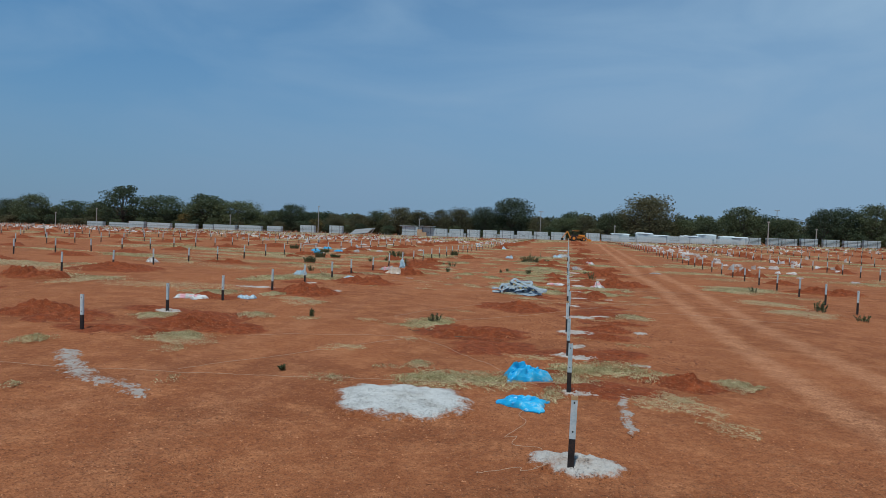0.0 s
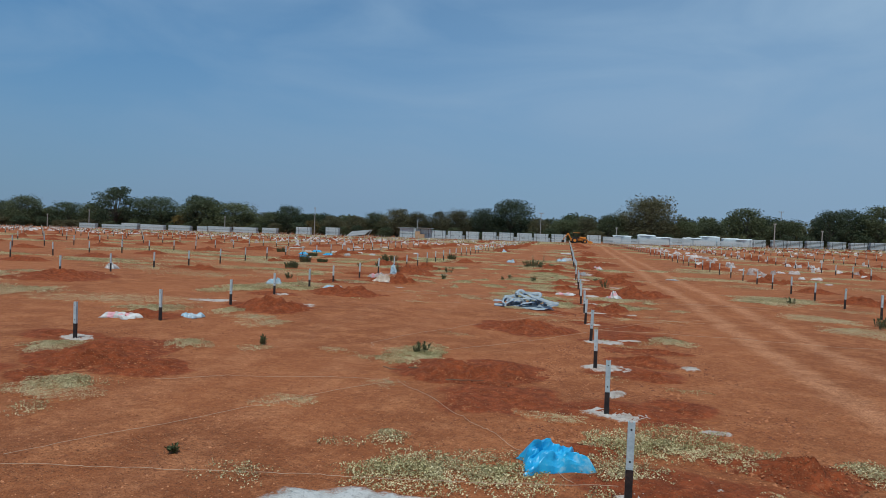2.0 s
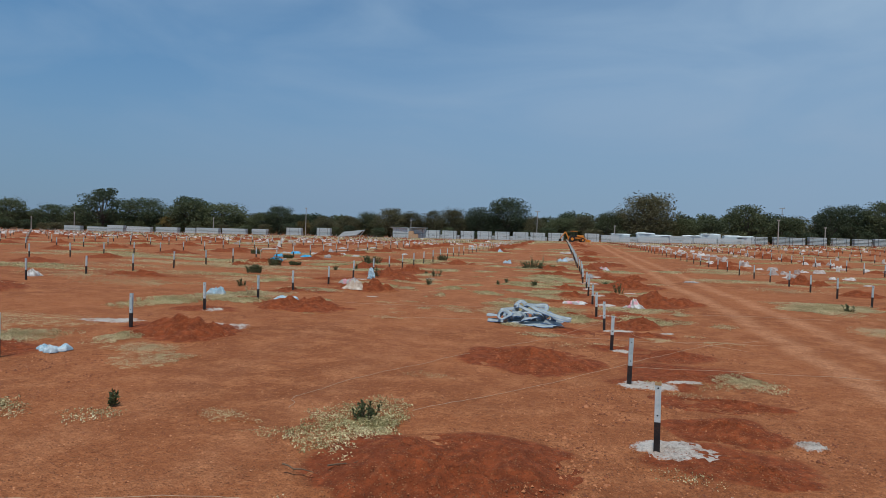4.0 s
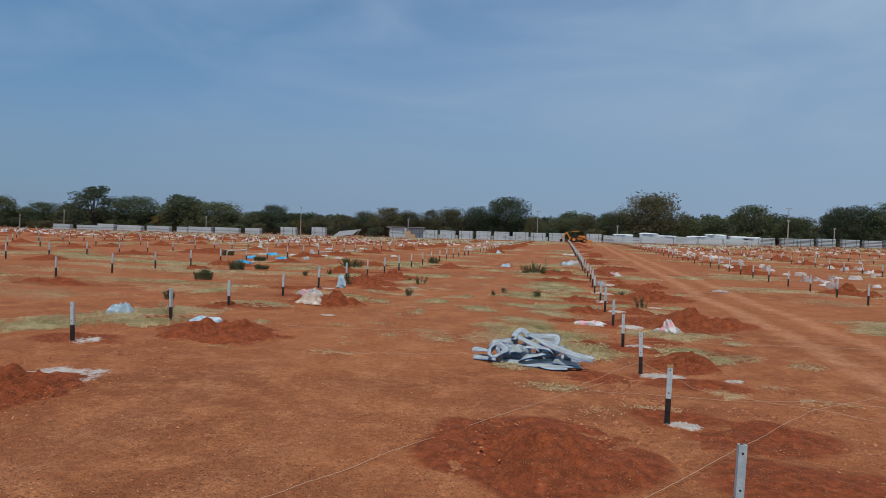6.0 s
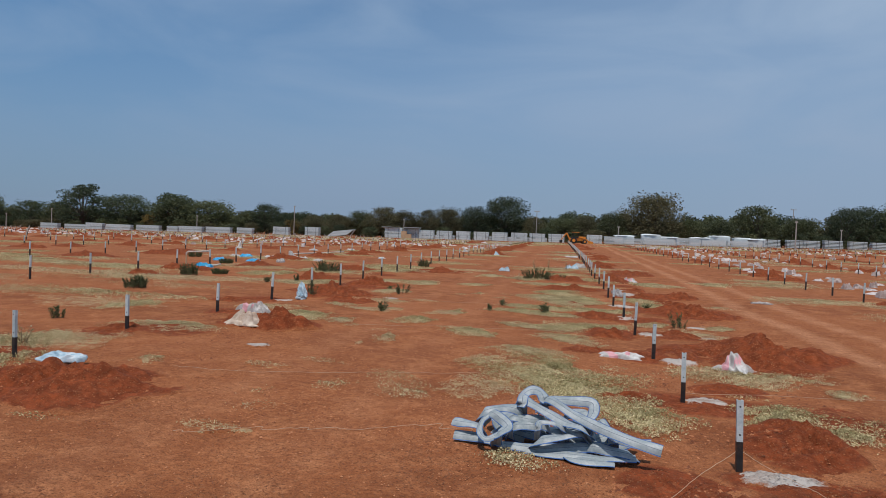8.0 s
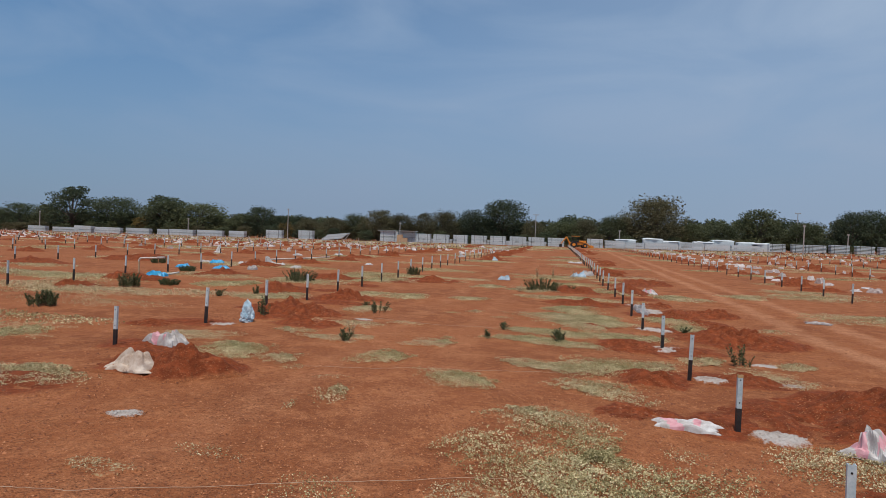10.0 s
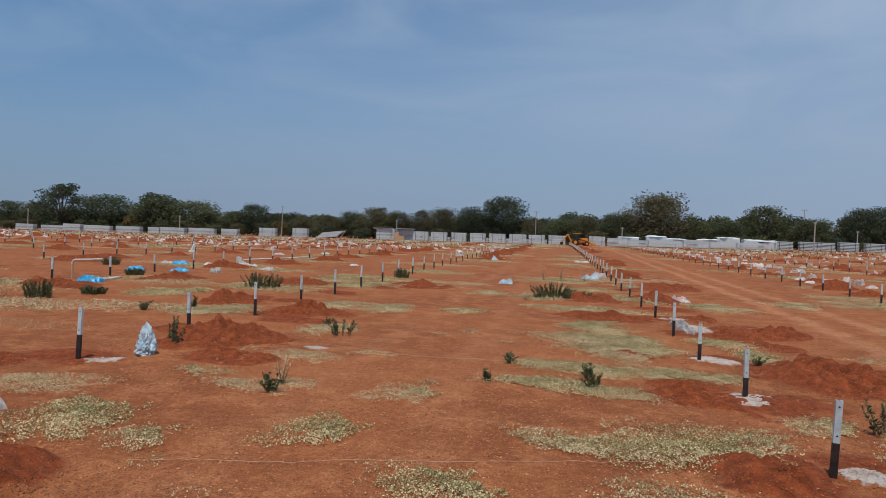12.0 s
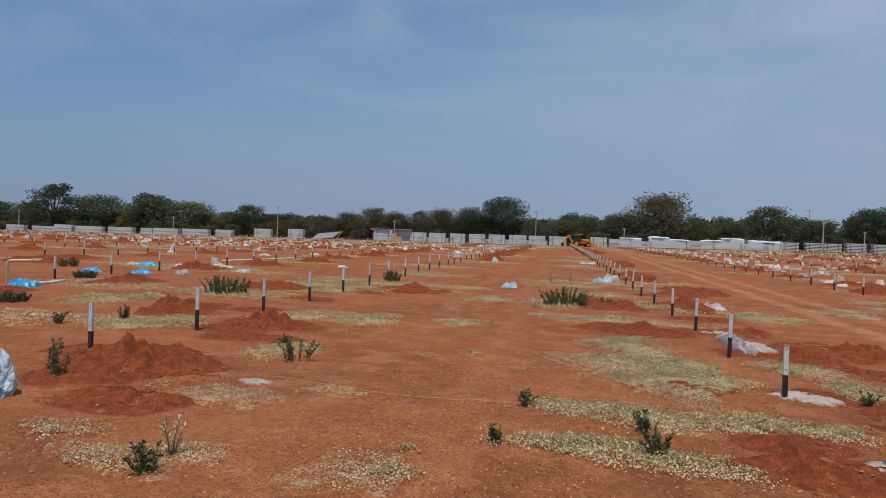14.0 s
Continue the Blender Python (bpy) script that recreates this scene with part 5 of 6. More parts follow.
HOSES_B = [[(-0.23, -0.22, 0.15), (-0.1, -0.19, 0.16), (-0, -0.19, 0.17)],
           [(-0.26, -0.15, 0.19), (-0.14, -0.15, 0.19), (-0.01, -0.17, 0.19)],
           [(0.15, -0.1, 0.23), (0.24, -0.08, 0.25), (0.32, -0.08, 0.25)],
           [(0.39, -0.15, 0.22), (0.44, -0.21, 0.18), (0.48, -0.28, 0.15)],
           [(-0.03, -0.35, 0.1), (0.13, -0.31, 0.13), (0.26, -0.27, 0.15)],
           [(-0.46, -0.14, 0.21), (-0.32, -0.09, 0.24), (-0.2, -0.1, 0.23)],
           [(0.02, -0.01, 0.3), (0.21, 0.01, 0.31), (0.34, -0.01, 0.31), (0.35, -0.09, 0.26), (0.31, -0.18, 0.21)]]
HOSES_C = [[(-0.37, -0.15, 0.21), (-0.46, -0.23, 0.17), (-0.47, -0.32, 0.11), (-0.41, -0.38, 0.08), (-0.31, -0.33, 0.12), (-0.26, -0.27, 0.15)],
           [(-0.41, -0.17, 0.21), (-0.32, -0.21, 0.18), (-0.27, -0.28, 0.15), (-0.33, -0.35, 0.11)],
           [(-0.05, -0.28, 0.16), (-0.03, -0.23, 0.19), (0.07, -0.23, 0.19), (0.13, -0.26, 0.17)],
           [(-0.2, -0.02, 0.3), (-0.12, -0.06, 0.28), (0.01, -0.14, 0.24), (0.15, -0.23, 0.2), (0.27, -0.27, 0.18)],
           [(-0.18, -0.08, 0.28), (-0.17, 0.01, 0.32), (-0.11, 0.06, 0.35), (-0.05, 0.03, 0.34), (-0.02, -0.03, 0.31)],
           [(0.01, -0.03, 0.31), (0.21, -0.16, 0.24), (0.41, -0.28, 0.19), (0.6, -0.36, 0.15), (0.79, -0.42, 0.12)]]
for i, pts in enumerate(HOSES_A + HOSES_B + HOSES_C):
    way = [(a, b - 0.006 * i, c + 0.003 * i) for a, b, c in pts]
    (a, b, c), (d, e, f) = way[0], way[-1]
    if i not in (0, 6):
        way = [(a + 0.4 * (a - way[1][0]), b + 0.11, max(0.02, c - 0.12))] + way
    if i not in (2, 3, 5, 19):
        way = way + [(d + 0.4 * (d - way[-2][0]), e + 0.11, max(0.02, f - 0.12))]
    ribbon(way, 0.05 if i in (14, 16) else 0.084, hose, i)
lrng = np.random.default_rng(14)
for i in range(6):
    cx0, cy0, a0 = lrng.uniform(-0.3, 0.4), lrng.uniform(-0.12, 0.08), lrng.uniform(0, 6.28)
    ra, rb = lrng.uniform(0.2, 0.36), lrng.uniform(0.08, 0.15)
    pts = []
    for j in range(7):
        th = a0 + j * lrng.uniform(0.6, 0.95)
        pts.append((cx0 + ra * math.cos(th), cy0 - 0.25 * cx0 + rb * math.sin(th), max(0.03, lrng.uniform(0.02, 0.2) * (1 - abs(cx0) * 1.2))))
    ribbon(pts, 0.1, hose, 40 + i)
tagged(hose, "tangled heap of grey flat hose with blue edges", "hose")


# ---------- twine between the posts ----------
def twine(pts, sag, seed, r=0.0017):
    rng = np.random.default_rng(seed)
    cu = bpy.data.curves.new("twine", "CURVE")
    cu.dimensions, cu.bevel_depth, cu.bevel_resolution = "3D", r, 1
    sp = cu.splines.new("POLY")
    out = []
    for (x0, y0, z0), (x1, y1, z1) in zip(pts, pts[1:]):
        n = 26
        for i in range(n):
            t = i / n
            x, y = x0 + (x1 - x0) * t, y0 + (y1 - y0) * t
            k = sag * math.sin(t * 9 + seed)
            out.append((x + k * 0.12, y + k * 0.12, ground(x, y) + 0.014 + z0 + (z1 - z0) * t + rng.normal(0, 0.002)))
    sp.points.add(len(out) - 1)
    for p, c in zip(sp.points, out):
        p.co = (*c, 1)
    cu.materials.append(M_TWINE)
    tagged(new("twine", cu), "pale survey twine stretched low over the soil", "twine", "survey twine")


T = [[(-6.5, 1.2, 0), (-4.05, 1.55, 0), (-2.96, 1.78, 0), (-1.8, 1.95, 0.02), (0, 2.07, 0.1)], [(-4.18, 1.68, 0), (-3.07, 3.48, 0), (-2.2, 4.73, 0)], [(-4.62, 3.92, 0), (-4.0, 4.29, 0), (-2.2, 4.73, 0)],
     [(-2.2, 4.73, 0), (-1.28, 3.61, 0), (-0.72, 2.86, 0), (-0.3, 2.3, 0)], [(-3.02, 6.45, 0), (-3.14, 6.8, 0), (-2.91, 7.6, 0), (-2.57, 8.2, 0), (-1.99, 9.29, 0), (-0.4, 12.1, 0)],
     [(-1.98, 6.71, 0), (-1.17, 7.67, 0), (-0.72, 8.34, 0), (0.36, 9.77, 0.04), (1.38, 11.22, 0.03), (2.4, 12.18, 0)], [(-5.23, 13.96, 0.03), (-4.36, 14.09, 0), (-2.62, 14.84, 0), (-1.2, 15.4, 0)],
     [(0, 12.75, 0.14), (-0.73, 11.76, 0), (-0.81, 11.55, 0)], [(0, 12.75, 0.15), (0.51, 11.94, 0.02), (2.0, 11.1, 0)], [(-0.65, 11.5, 0), (0.25, 11.59, 0), (2.5, 11.8, 0)], [(0, 8.34, 0.2), (5, 9.6, 0.02)],
     [(-4.68, 17.75, 0), (-3.69, 17.99, 0), (-2.77, 18.28, 0), (-1.65, 18.69, 0), (-0.6, 19.0, 0)], [(-4.98, 22.13, 0), (-4.21, 21.92, 0), (-3.13, 21.78, 0), (-2.4, 21.96, 0)], [(0, 14.62, 0.1), (5, 15.5, 0.02)]]
T_SLACK = [[(-4.1, 12.12, 0), (-3.59, 12.42, 0), (-3.09, 12.5, 0), (-2.26, 12.94, 0), (-1.9, 12.9, 0)], [(-0.35, 1.5, 0.01), (-0.45, 0.5, 0.01), (-0.15, 0.1, 0.01)], [(-0.6, -0.3, 0.01), (-0.2, -0.1, 0.01), (-0.1, 0.0, 0.05)]]
for i, pts in enumerate(T):
    twine(pts, 0.12, i)
for i, pts in enumerate(T_SLACK):
    twine(pts, 0.45, 20 + i)


# ---------- pipes on the left ----------
riser = base("pipe_riser", -14.6, 28.8, sc=0.62)
bm = bmesh.new()
add_cyl(bm, (0, 0, -0.1), (0, 0, 0.62), 0.045)
part("riser_tube", bm, M_WOOD, riser)
bm = bmesh.new()
for i in range(6):
    a, b = math.pi / 2 * i / 6, math.pi / 2 * (i + 1) / 6
    add_cyl(bm, (0.18 - 0.18 * math.cos(a), 0, 0.62 + 0.18 * math.sin(a)), (0.18 - 0.18 * math.cos(b), 0, 0.62 + 0.18 * math.sin(b)), 0.045)
add_cyl(bm, (0.17, 0, 0.8), (1.0, 0.1, 0.84), 0.04)
part("bent_tube", bm, M_PIPE, riser)
bm = bmesh.new()
add_cyl(bm, (0.95, 0.1, 0.84), (1.35, 0.14, 0.86), 0.055)
part("outlet_sleeve", bm, M_SACK, riser, "white plastic sleeve")
tagged(riser, "upright water pipe bent to a white outlet", "pipe")
for pts, r in ((((-13.8, 28.5), (-13.5, 28.8), (-13.6, 29.4)), 0.035), (((-15.6, 40.0), (-14.9, 43.0), (-14.7, 46.0)), 0.035)):
    bm = bmesh.new()
    for (x0, y0), (x1, y1) in zip(pts, pts[1:]):
        add_cyl(bm, (x0, y0, ground(x0, y0) + r), (x1, y1, ground(x1, y1) + r), r)
    tagged(part("ground_pipe", bm, M_PIPE, smooth=True), "white plastic pipe lying on the soil", "pipe")


# ---------- stacks of steel at the far edge ----------
def stack(x, y, w, h, style, seed, rz=0.0):
    rng = np.random.default_rng(seed)
    root = base("steel_stack", x, y, rz=rz)
    dep = 1.1
    layers = max(3, round(h / (0.26 if style == 1 else 0.2)))
    lh = (h - 0.12) / layers
    for i in range(3):
        bm = bmesh.new()
        add_box(bm, (-0.4 + 0.4 * i) * w, 0, 0.0, 0.14, dep, 0.24)
        part("bearer", bm, M_WOOD, root)
    for i in range(layers):
        bm = bmesh.new()
        z = 0.12 + lh * (i + 0.5)
        gap = 0.085 if style == 1 else (0.09 if i == layers // 2 - 1 else 0.02)
        sx = w * rng.uniform(0.965, 1.0)
        n = 4
        for j in range(n):
            add_box(bm, rng.normal(0, 0.02), -dep / 2 + dep * (j + 0.5) / n, z, sx, dep / n - 0.02, lh - gap, 0.008)
        part("channel_layer", bm, M_ZINC, root)
    if style != 2:
        for sx in (-0.3, 0.3):
            bm = bmesh.new()
            add_box(bm, sx * w, 0, h / 2 + 0.06, 0.05, dep + 0.02, h - 0.08)
            part("strap", bm, M_BLACK, root)
    tagged(root, "tall bundle of galvanised steel channels on bearers" if style != 1 else "low bundle of galvanised channels with dark gaps", "steel stack", "steel stacks along the field edge")


STACK_L = [(-112.5, 4.5, 1.25), (-106.3, 5.7, 1.1), (-101.1, 4.3, 1.5), (-94.9, 6.2, 1.3), (-88.4, 5.8, 1.3), (-82.7, 2.6, 1.25), (-77.9, 5.7, 1.3), (-71.6, 5.7, 1.3), (-66.1, 3.6, 1.3), (-57.9, 3.5, 1.7), (-50.8, 3.1, 1.8)]
STACK_M = [(-33.9, 3.7, 2.1), (-30.4, 3.1, 2.0), (-27.2, 3.0, 1.8), (-23.6, 3.1, 1.75), (-20.0, 2.8, 1.75), (-16.5, 3.0, 1.75), (-12.8, 3.0, 1.75), (-9.1, 3.2, 1.75), (-5.7, 3.0, 1.7), (-2.1, 3.1, 1.7), (4.9, 2.9, 1.7)]
STACK_R = [(8.4, 3.6, 1.45), (11.9, 3.3, 1.2), (16.4, 5.7, 1.25), (21.4, 4.1, 1.45), (26.0, 4.3, 1.2), (30.8, 4.9, 1.15), (35.7, 2.8, 1.55), (39.3, 2.7, 1.55), (42.4, 2.8, 1.5), (45.9, 3.1, 1.6), (49.5, 2.9, 1.5),
           (53.2, 3.0, 1.4), (57.0, 3.0, 1.5), (61.0, 3.1, 1.4)]
for i, (x, w, h) in enumerate(STACK_L + STACK_M + STACK_R):
    stack(x, 130 + 0.6 * math.sin(i * 1.7), w * 0.97, h, 1 if x > 33 else (2 if i < 9 or 7 < x < 33 else 0), i, 2 * math.sin(i * 2.9))
for i in range(12):
    x = -35.5 + 3.05 * i
    stack(x, 133.5, 2.2, 0.9, 0, 70 + i)
# tipped bundle and boards by the sheds
tip = base("steel_stack", -45.5, 130.5, rz=8)
for i in range(6):
    bm = bmesh.new()
    add_box(bm, -0.4 + 0.25 * i, 0, 0.25 + 0.2 * i, 4.2, 1.0, 0.16, 0.02, Matrix.Rotation(radians(-7), 4, "Y"))
    part("channel_layer", bm, M_ZINC, tip)
for i in range(3):
    bm = bmesh.new()
    add_cyl(bm, (2.2, -0.2 + 0.2 * i, 0.2), (3.2, -0.2 + 0.2 * i, 1.6), 0.06)
    part("bent_channel", bm, M_ZINC, tip)
tagged(tip, "slipped bundle of galvanised channels", "steel stack", "steel stacks along the field edge")
for x in (-34.4, -30.2):
    bm = bmesh.new()
    add_box(bm, x, 129.7, ground(x, 129.7) + 2.24, 3.7, 1.25, 0.05, 0.01)
    add_box(bm, x, 129.7, ground(x, 129.7) + 2.15, 3.6, 0.12, 0.16)
    tagged(part("roof_sheet", bm, M_ZINC), "sheet metal cover laid on a steel stack", "cover sheet")
bm = bmesh.new()
add_box(bm, -31.6, 128.9, ground(-31.6, 128.9) + 0.75, 1.1, 0.25, 1.5, 0.02)
add_box(bm, -30.6, 128.9, ground(-30.6, 128.9) + 0.45, 1.0, 0.25, 0.9, 0.02)
tagged(part("timber_board", bm, M_WOOD), "pale timber boards leaning on a steel stack", "boards")
for i, x in enumerate((10.6, 15.4, 18.6, 24.2, 27.6, 31.6, 34.0)):
    rng = np.random.default_rng(i)
    v, q = crumple(rng, 3.5, 1.5, 0.2, 0.0, 12)
    root = base("wrapped_stack", x, 132.6)
    h = 1.65 + 0.25 * math.sin(i * 1.9)
    bm = bmesh.new()
    add_box(bm, 0, 0, h / 2, 3.5, 1.5, h, 0.12)
    part("load", bm, M_WRAP, root)
    raw("cover", [(a, b, c + h - 0.02) for a, b, c in v], q, M_WRAP, root, smooth=True)
    tagged(root, "bundle wrapped in white plastic sheeting", "wrapped bundle", "white wrapped bundles")


# ---------- backhoe loader ----------
jcb = base("backhoe_loader", 1.5, 127.2, rz=14, sc=0.82)
bm = bmesh.new()
add_box(bm, 0.2, 0, 0.95, 3.0, 0.9, 0.5, 0.06)
add_box(bm, 1.35, 0, 1.35, 1.5, 0.95, 0.55, 0.1)
part("chassis", bm, M_YELLOW, jcb)
bm = bmesh.new()
for sx in (-0.75, 0.35):
    for sy in (-0.55, 0.55):
        add_box(bm, sx, sy, 1.85, 0.09, 0.09, 1.3)
add_box(bm, -0.2, 0, 1.35, 1.2, 1.15, 0.3, 0.03)
part("cab_frame", bm, M_BLACK, jcb)
bm = bmesh.new()
add_box(bm, -0.2, 0, 2.55, 1.45, 1.35, 0.12, 0.04)
part("cab_roof", bm, M_YELLOW, jcb)
for sx, r in ((-0.75, 0.72), (1.75, 0.5)):
    for sy in (-0.8, 0.8):
        bm = bmesh.new()
        add_cyl(bm, (sx, sy - 0.17, r), (sx, sy + 0.17, r), r, seg=24)
        wh = part("wheel", bm, M_BLACK, jcb)
        bm = bmesh.new()
        add_cyl(bm, (sx, sy - 0.19, r), (sx, sy + 0.19, r), r * 0.5, seg=18)
        part("rim", bm, M_YELLOW, wh)
bm = bmesh.new()
for sy in (-0.5, 0.5):
    add_cyl(bm, (0.5, sy, 1.5), (2.3, sy, 1.0), 0.1, seg=8)
    add_cyl(bm, (2.3, sy, 1.0), (2.9, sy, 0.45), 0.1, seg=8)
part("loader_arms", bm, M_YELLOW, jcb)
bm = bmesh.new()
add_box(bm, 3.05, 0, 0.3, 0.12, 2.2, 0.75, 0.02, Matrix.Rotation(radians(20), 4, "Y"))
add_box(bm, 3.35, 0, 0.05, 0.7, 2.2, 0.1, 0.02)
for sy in (-1.08, 1.08):
    add_box(bm, 3.3, sy, 0.3, 0.6, 0.06, 0.55, 0.02)
part("front_bucket", bm, M_YELLOW, jcb)
bm = bmesh.new()
add_box(bm, -1.35, 0, 0.9, 0.5, 0.7, 0.7, 0.05)
add_cyl(bm, (-1.5, 0, 1.0), (-2.2, 0, 2.35), 0.17, 0.14, 8)
part("boom", bm, M_YELLOW, jcb)
bm = bmesh.new()
add_cyl(bm, (-2.2, 0, 2.35), (-3.4, 0, 0.75), 0.14, 0.1, 8)
part("dipper_arm", bm, M_YELLOW, jcb)
bm = bmesh.new()
add_box(bm, -3.45, 0, 0.42, 0.55, 0.7, 0.6, 0.1)
part("digging_bucket", bm, M_BLACK, jcb)
tagged(jcb, "orange-yellow backhoe loader parked by the stacks", "backhoe")


# ---------- poles ----------
for x, y, h, arm in ((-59.0, 138.8, 6.4, 0), (-6.4, 142, 6.5, 1), (31.0, 104, 4.1, 0), (47.1, 130, 3.5, 0), (-78.2, 132, 3.7, 0), (9.4, 132, 3.4, 0), (-32.7, 133, 3.9, 0), (-124, 130, 3.2, 0), (45.8, 150, 8.0, 1), (-115, 133, 4.5, 0)):
    root = base("utility_pole", x, y)
    bm = bmesh.new()
    add_cyl(bm, (0, 0, -0.3), (0, 0, h), 0.11, 0.07, 8)
    part("shaft", bm, M_POLE, root)
    bm = bmesh.new()
    add_box(bm, 0, 0, h - 0.15, 1.1 if arm else 0.4, 0.1, 0.1)
    for sx in (-0.45, 0.45) if arm else (-0.15, 0.15):
        add_cyl(bm, (sx, 0, h - 0.1), (sx, 0, h + 0.08), 0.04, 0.03, 6)
    part("crossarm", bm, M_POLE, root)
    tagged(root, "slim weathered utility pole by the trees", "pole", "utility poles")


# ---------- trees ----------
def tree_mesh(seed, leaves, clumps, mat, openness=0.0, flat=1.0, leaf=0.0215, low=0.0):
    """A tree of height 1 and crown radius about 0.5: trunk and limbs, and leaves gathered in clumps."""
    rng = np.random.default_rng(seed)
    bm = bmesh.new()
    add_cyl(bm, (0, 0, -0.03), (0.01, 0.01, 0.28), 0.03, 0.02, 8)
    cl = []
    for i in range(clumps):
        a = i * 2.399 + rng.normal(0, 0.3)
        hh = (i + rng.uniform(0, 1)) / clumps * (1 - low) + low
        reach = math.sin(math.pi * min(1, 0.24 + hh * 0.7)) ** 0.6
        rr = 0.40 * reach * rng.uniform(0.3, 1.0) ** 0.7
        c = np.array([rr * math.cos(a), rr * math.sin(a), 0.1 + hh * 0.8 * flat])
        cl.append((c, rng.uniform(0.13, 0.22) * (1 - 0.4 * openness)))
        if i % 2 == 0:
            add_cyl(bm, (0.01, 0.01, rng.uniform(0.15, 0.28)), Vector(c) * 0.6 + Vector((0, 0, 0.4 * c[2] * 0.5)), 0.012, 0.007, 5)
            add_cyl(bm, Vector(c) * 0.6 + Vector((0, 0, 0.4 * c[2] * 0.5)), Vector(c), 0.007, 0.003, 5)
    root = new("tree")
    part("trunk", bm, M_BARK, root)
    per = leaves // clumps
    pts, us, vs = [], [], []
    for c, r in cl:
        d = unit(per, rng)
        rad = rng.uniform(0, 1, (per, 1)) ** 0.45 * r
        p = c + d * rad * np.array([1.15, 1.15, 0.75])
        u = unit(per, rng)
        v = np.cross(u, unit(per, rng))
        s = leaf * rng.uniform(0.5, 1.35, (per, 1))
        pts.append(p), us.append(u * s), vs.append(v * s)
    quads("crown", np.concatenate(pts), np.concatenate(us), np.concatenate(vs), mat, root)
    tagged(root, "leafy tree with dark green rounded crown", "tree", "tree line")
    return root


TREES = [tree_mesh(1, 9600, 44, M_LEAF[0], leaf=0.019), tree_mesh(2, 8800, 40, M_LEAF[1], leaf=0.019), tree_mesh(3, 5200, 34, M_LEAF[0], 0.75, leaf=0.021, low=0.1), tree_mesh(4, 14000, 60, M_LEAF[2], 0.15, leaf=0.0165), tree_mesh(5, 7000, 40, M_LEAF[1], 0.2),
         tree_mesh(6, 3200, 22, M_LEAF[3], 0.4), tree_mesh(7, 8600, 36, M_LEAF[0], 0.2, leaf=0.019), tree_mesh(8, 8600, 40, M_LEAF[2], 0.2, leaf=0.019),
         tree_mesh(9, 2700, 26, M_LEAF[0], leaf=0.034), tree_mesh(10, 2700, 26, M_LEAF[1], leaf=0.034), tree_mesh(11, 2700, 24, M_LEAF[2], leaf=0.034)]
LABELS = ["broad dark green leafy tree behind the stacks", "mid green leafy tree behind the stacks", "tall open dark tree with layered crown", "large rounded olive-brown tree behind the stacks", "mid green bushy tree at the field edge", "small tree with dry yellow leaves",
          "dense dark green tree at the field edge", "olive green bushy tree at the field edge", "dark green tree in the second row", "mid green tree in the second row", "olive green tree in the second row"]
used = set()


def tree(x, y, top, r, k, rz):
    z = ground(x, y) - 0.1
    h = (top - z) * 1.04
    m = pose(x, y, z, 0, 0, rz) @ Matrix.Diagonal((r / 0.5, r / 0.5, h, 1))
    if k in used:
        ob = copy_thing(TREES[k], m @ Matrix.Diagonal([1 / c for c in TREES[k].scale] + [1]))
    else:
        ob = TREES[k]
        ob.matrix_basis = m
        used.add(k)
    ob["label"] = LABELS[k]


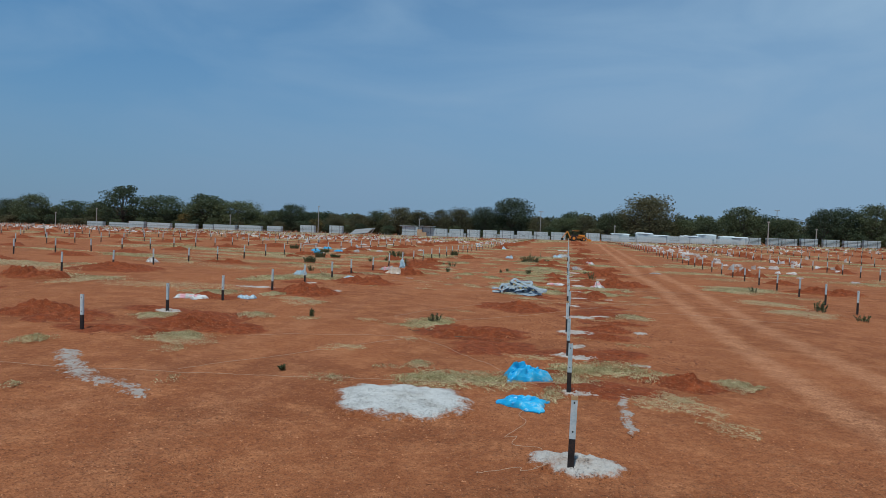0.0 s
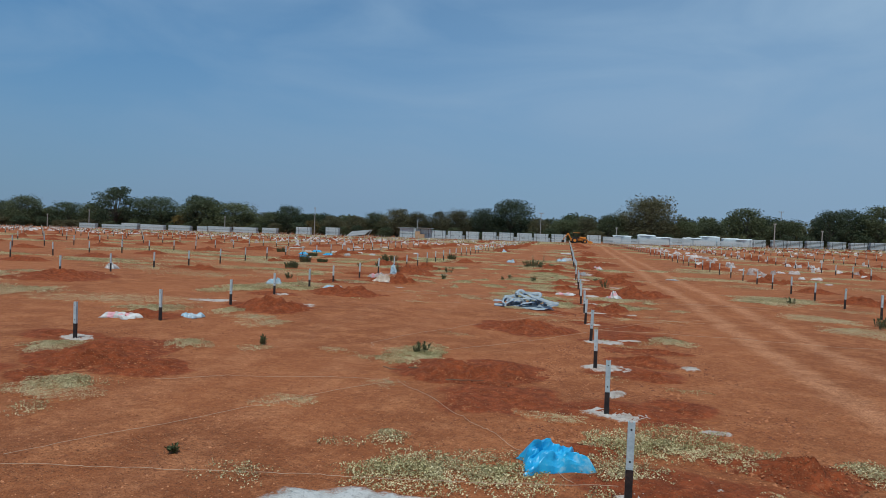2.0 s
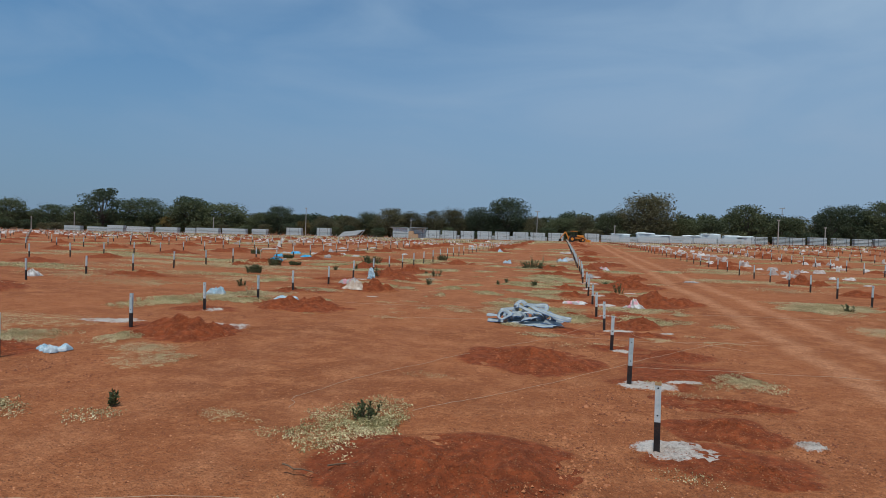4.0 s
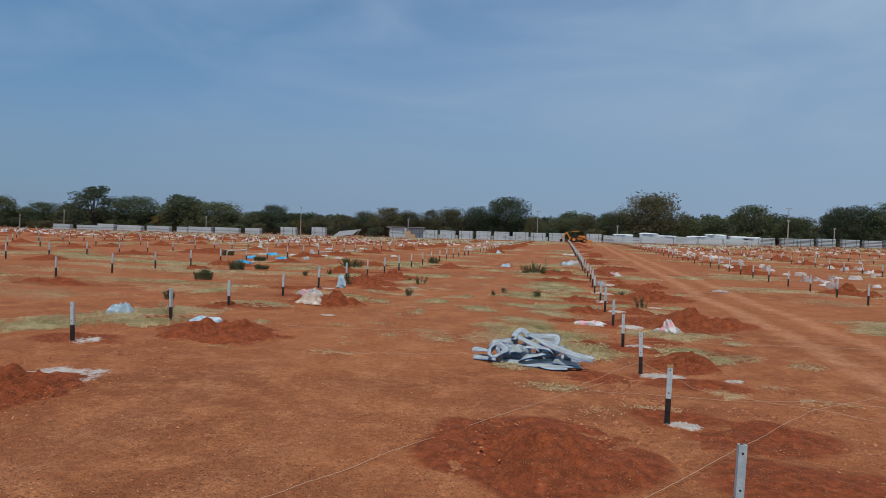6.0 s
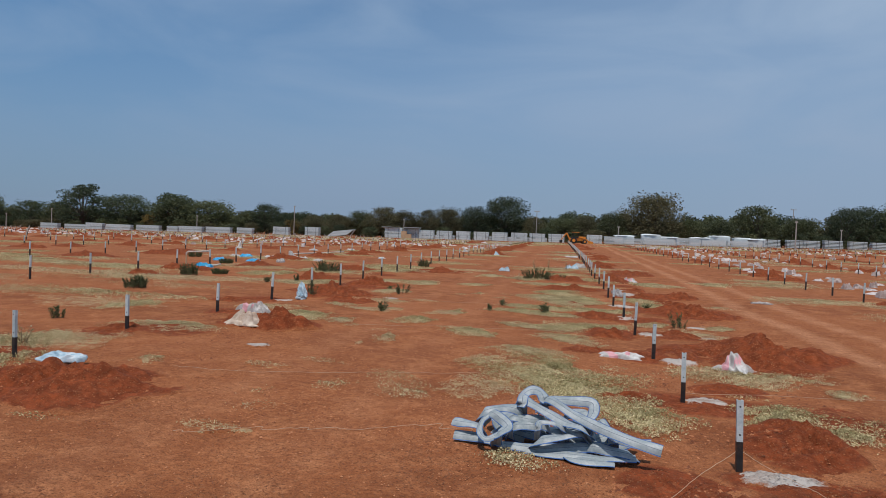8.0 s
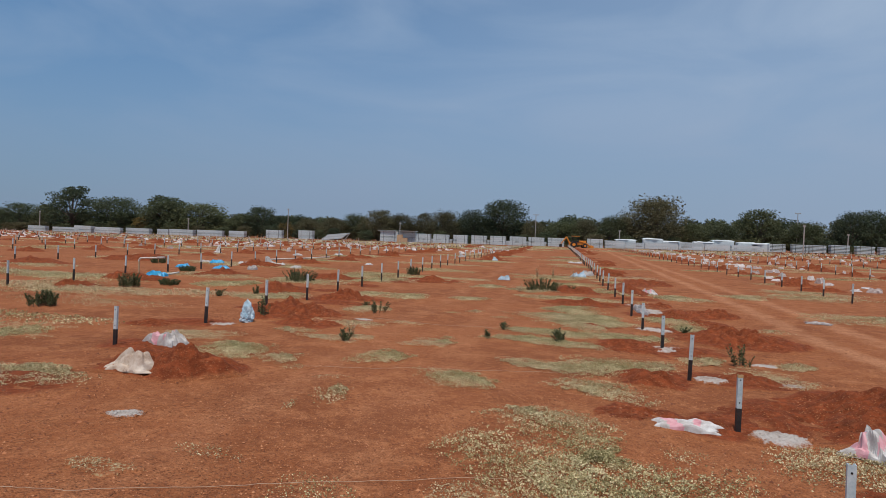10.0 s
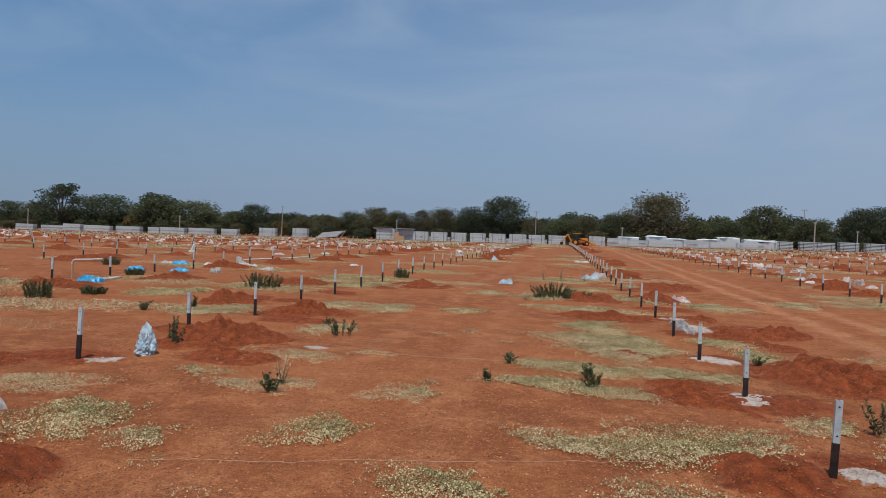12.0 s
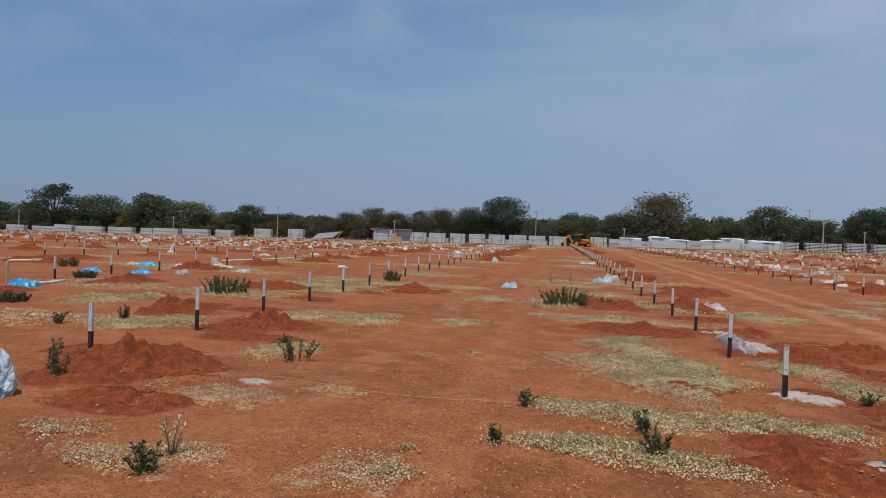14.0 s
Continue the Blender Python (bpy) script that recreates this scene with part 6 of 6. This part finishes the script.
T_L = [(-168.4, 5.3, 7.6, 0), (-155.1, 5.4, 4.7, 1), (-145.0, 6.8, 5.5, 1), (-133.6, 5.6, 5.0, 6), (-126.1, 5.5, 4.4, 4), (-116.7, 10.2, 6.6, 2), (-106.5, 7.6, 7.0, 0), (-93.3, 8.6, 7.0, 2), (-91.0, 7.2, 6.0, 4), (-84.4, 6.8, 7.1, 1),
       (-73.3, 4.8, 4.2, 4), (-68.4, 6.5, 4.2, 6), (-64.1, 4.7, 3.4, 6), (-57.0, 4.4, 3.4, 7)]
T_M = [(-50.6, 4.6, 3.9, 7), (-46.7, 5.6, 3.6, 1), (-40.5, 6.7, 4.1, 7), (-35.5, 5.9, 3.3, 3), (-31.0, 6.5, 2.9, 7), (-25.8, 6.8, 4.0, 3), (-19.9, 7.3, 3.7, 0), (-13.3, 9.6, 6.0, 0), (-6.9, 5.6, 2.6, 7), (-1.0, 5.5, 4.8, 1), (3.5, 6.1, 3.5, 7),
       (8.9, 6.9, 3.7, 1), (17.7, 11.1, 7.0, 3)]
T_R = [(25.5, 6.2, 3.5, 4), (30.7, 6.1, 4.0, 1), (38.2, 9.4, 5.0, 4), (45.8, 6.9, 4.9, 1), (53.6, 9.2, 3.8, 6), (58.5, 9.6, 4.6, 0), (63.4, 10.6, 4.7, 4), (70.4, 10.6, 5.0, 0), (77.8, 10.2, 5.0, 6), (87, 9.5, 5.5, 1), (97, 10, 6, 0)]
for i, (x, top, r, k) in enumerate(T_L + T_M + T_R):
    tree(x, 146 + 1.5 * math.sin(i * 2.2), top, r * 1.12, k, 47 * i)
tree(-60.5, 141, 3.2, 2.2, 5, 0)
tree(-97, 143, 3.4, 2.6, 5, 50)
# second row that closes the gaps under the crowns
trng = np.random.default_rng(4)
x = -185.0
while x < 115:
    top = ground(x, 152) + trng.uniform(4.0, 5.6) + (1.2 if x > 0 else 0)
    tree(x, 152 + trng.uniform(-2, 4), top, trng.uniform(3.2, 4.8), int(trng.choice([8, 9, 9, 10])), trng.uniform(0, 360))
    x += trng.uniform(3.4, 5.2)
x = -180.0
while x < 110:
    tree(x, 140 + trng.uniform(-1.5, 2), ground(x, 140) + trng.uniform(1.6, 2.9), trng.uniform(1.8, 3.0), int(trng.choice([8, 9, 9, 10])), trng.uniform(0, 360))
    x += trng.uniform(4.0, 7.0)

# woods beyond
wr = np.random.default_rng(9)
n = 26000
fx, fy = wr.uniform(-420, 380, n), wr.uniform(185, 240, n)
ridge = 5.2 + 1.4 * np.sin(fx * 0.05) + 0.9 * np.sin(fx * 0.13 + 1) + 0.01 * fx
fz = terrain(fx, fy) + wr.uniform(0, 1, n) ** 0.8 * ridge
u = unit(n, wr)
v = np.cross(u, unit(n, wr))
s = wr.uniform(0.5, 1.2, (n, 1))
tagged(quads("far_woods", np.stack([fx, fy, fz], 1), u * s, v * s, M_FAR), "distant dark green woodland behind the tree line", "woods", kind="stuff")
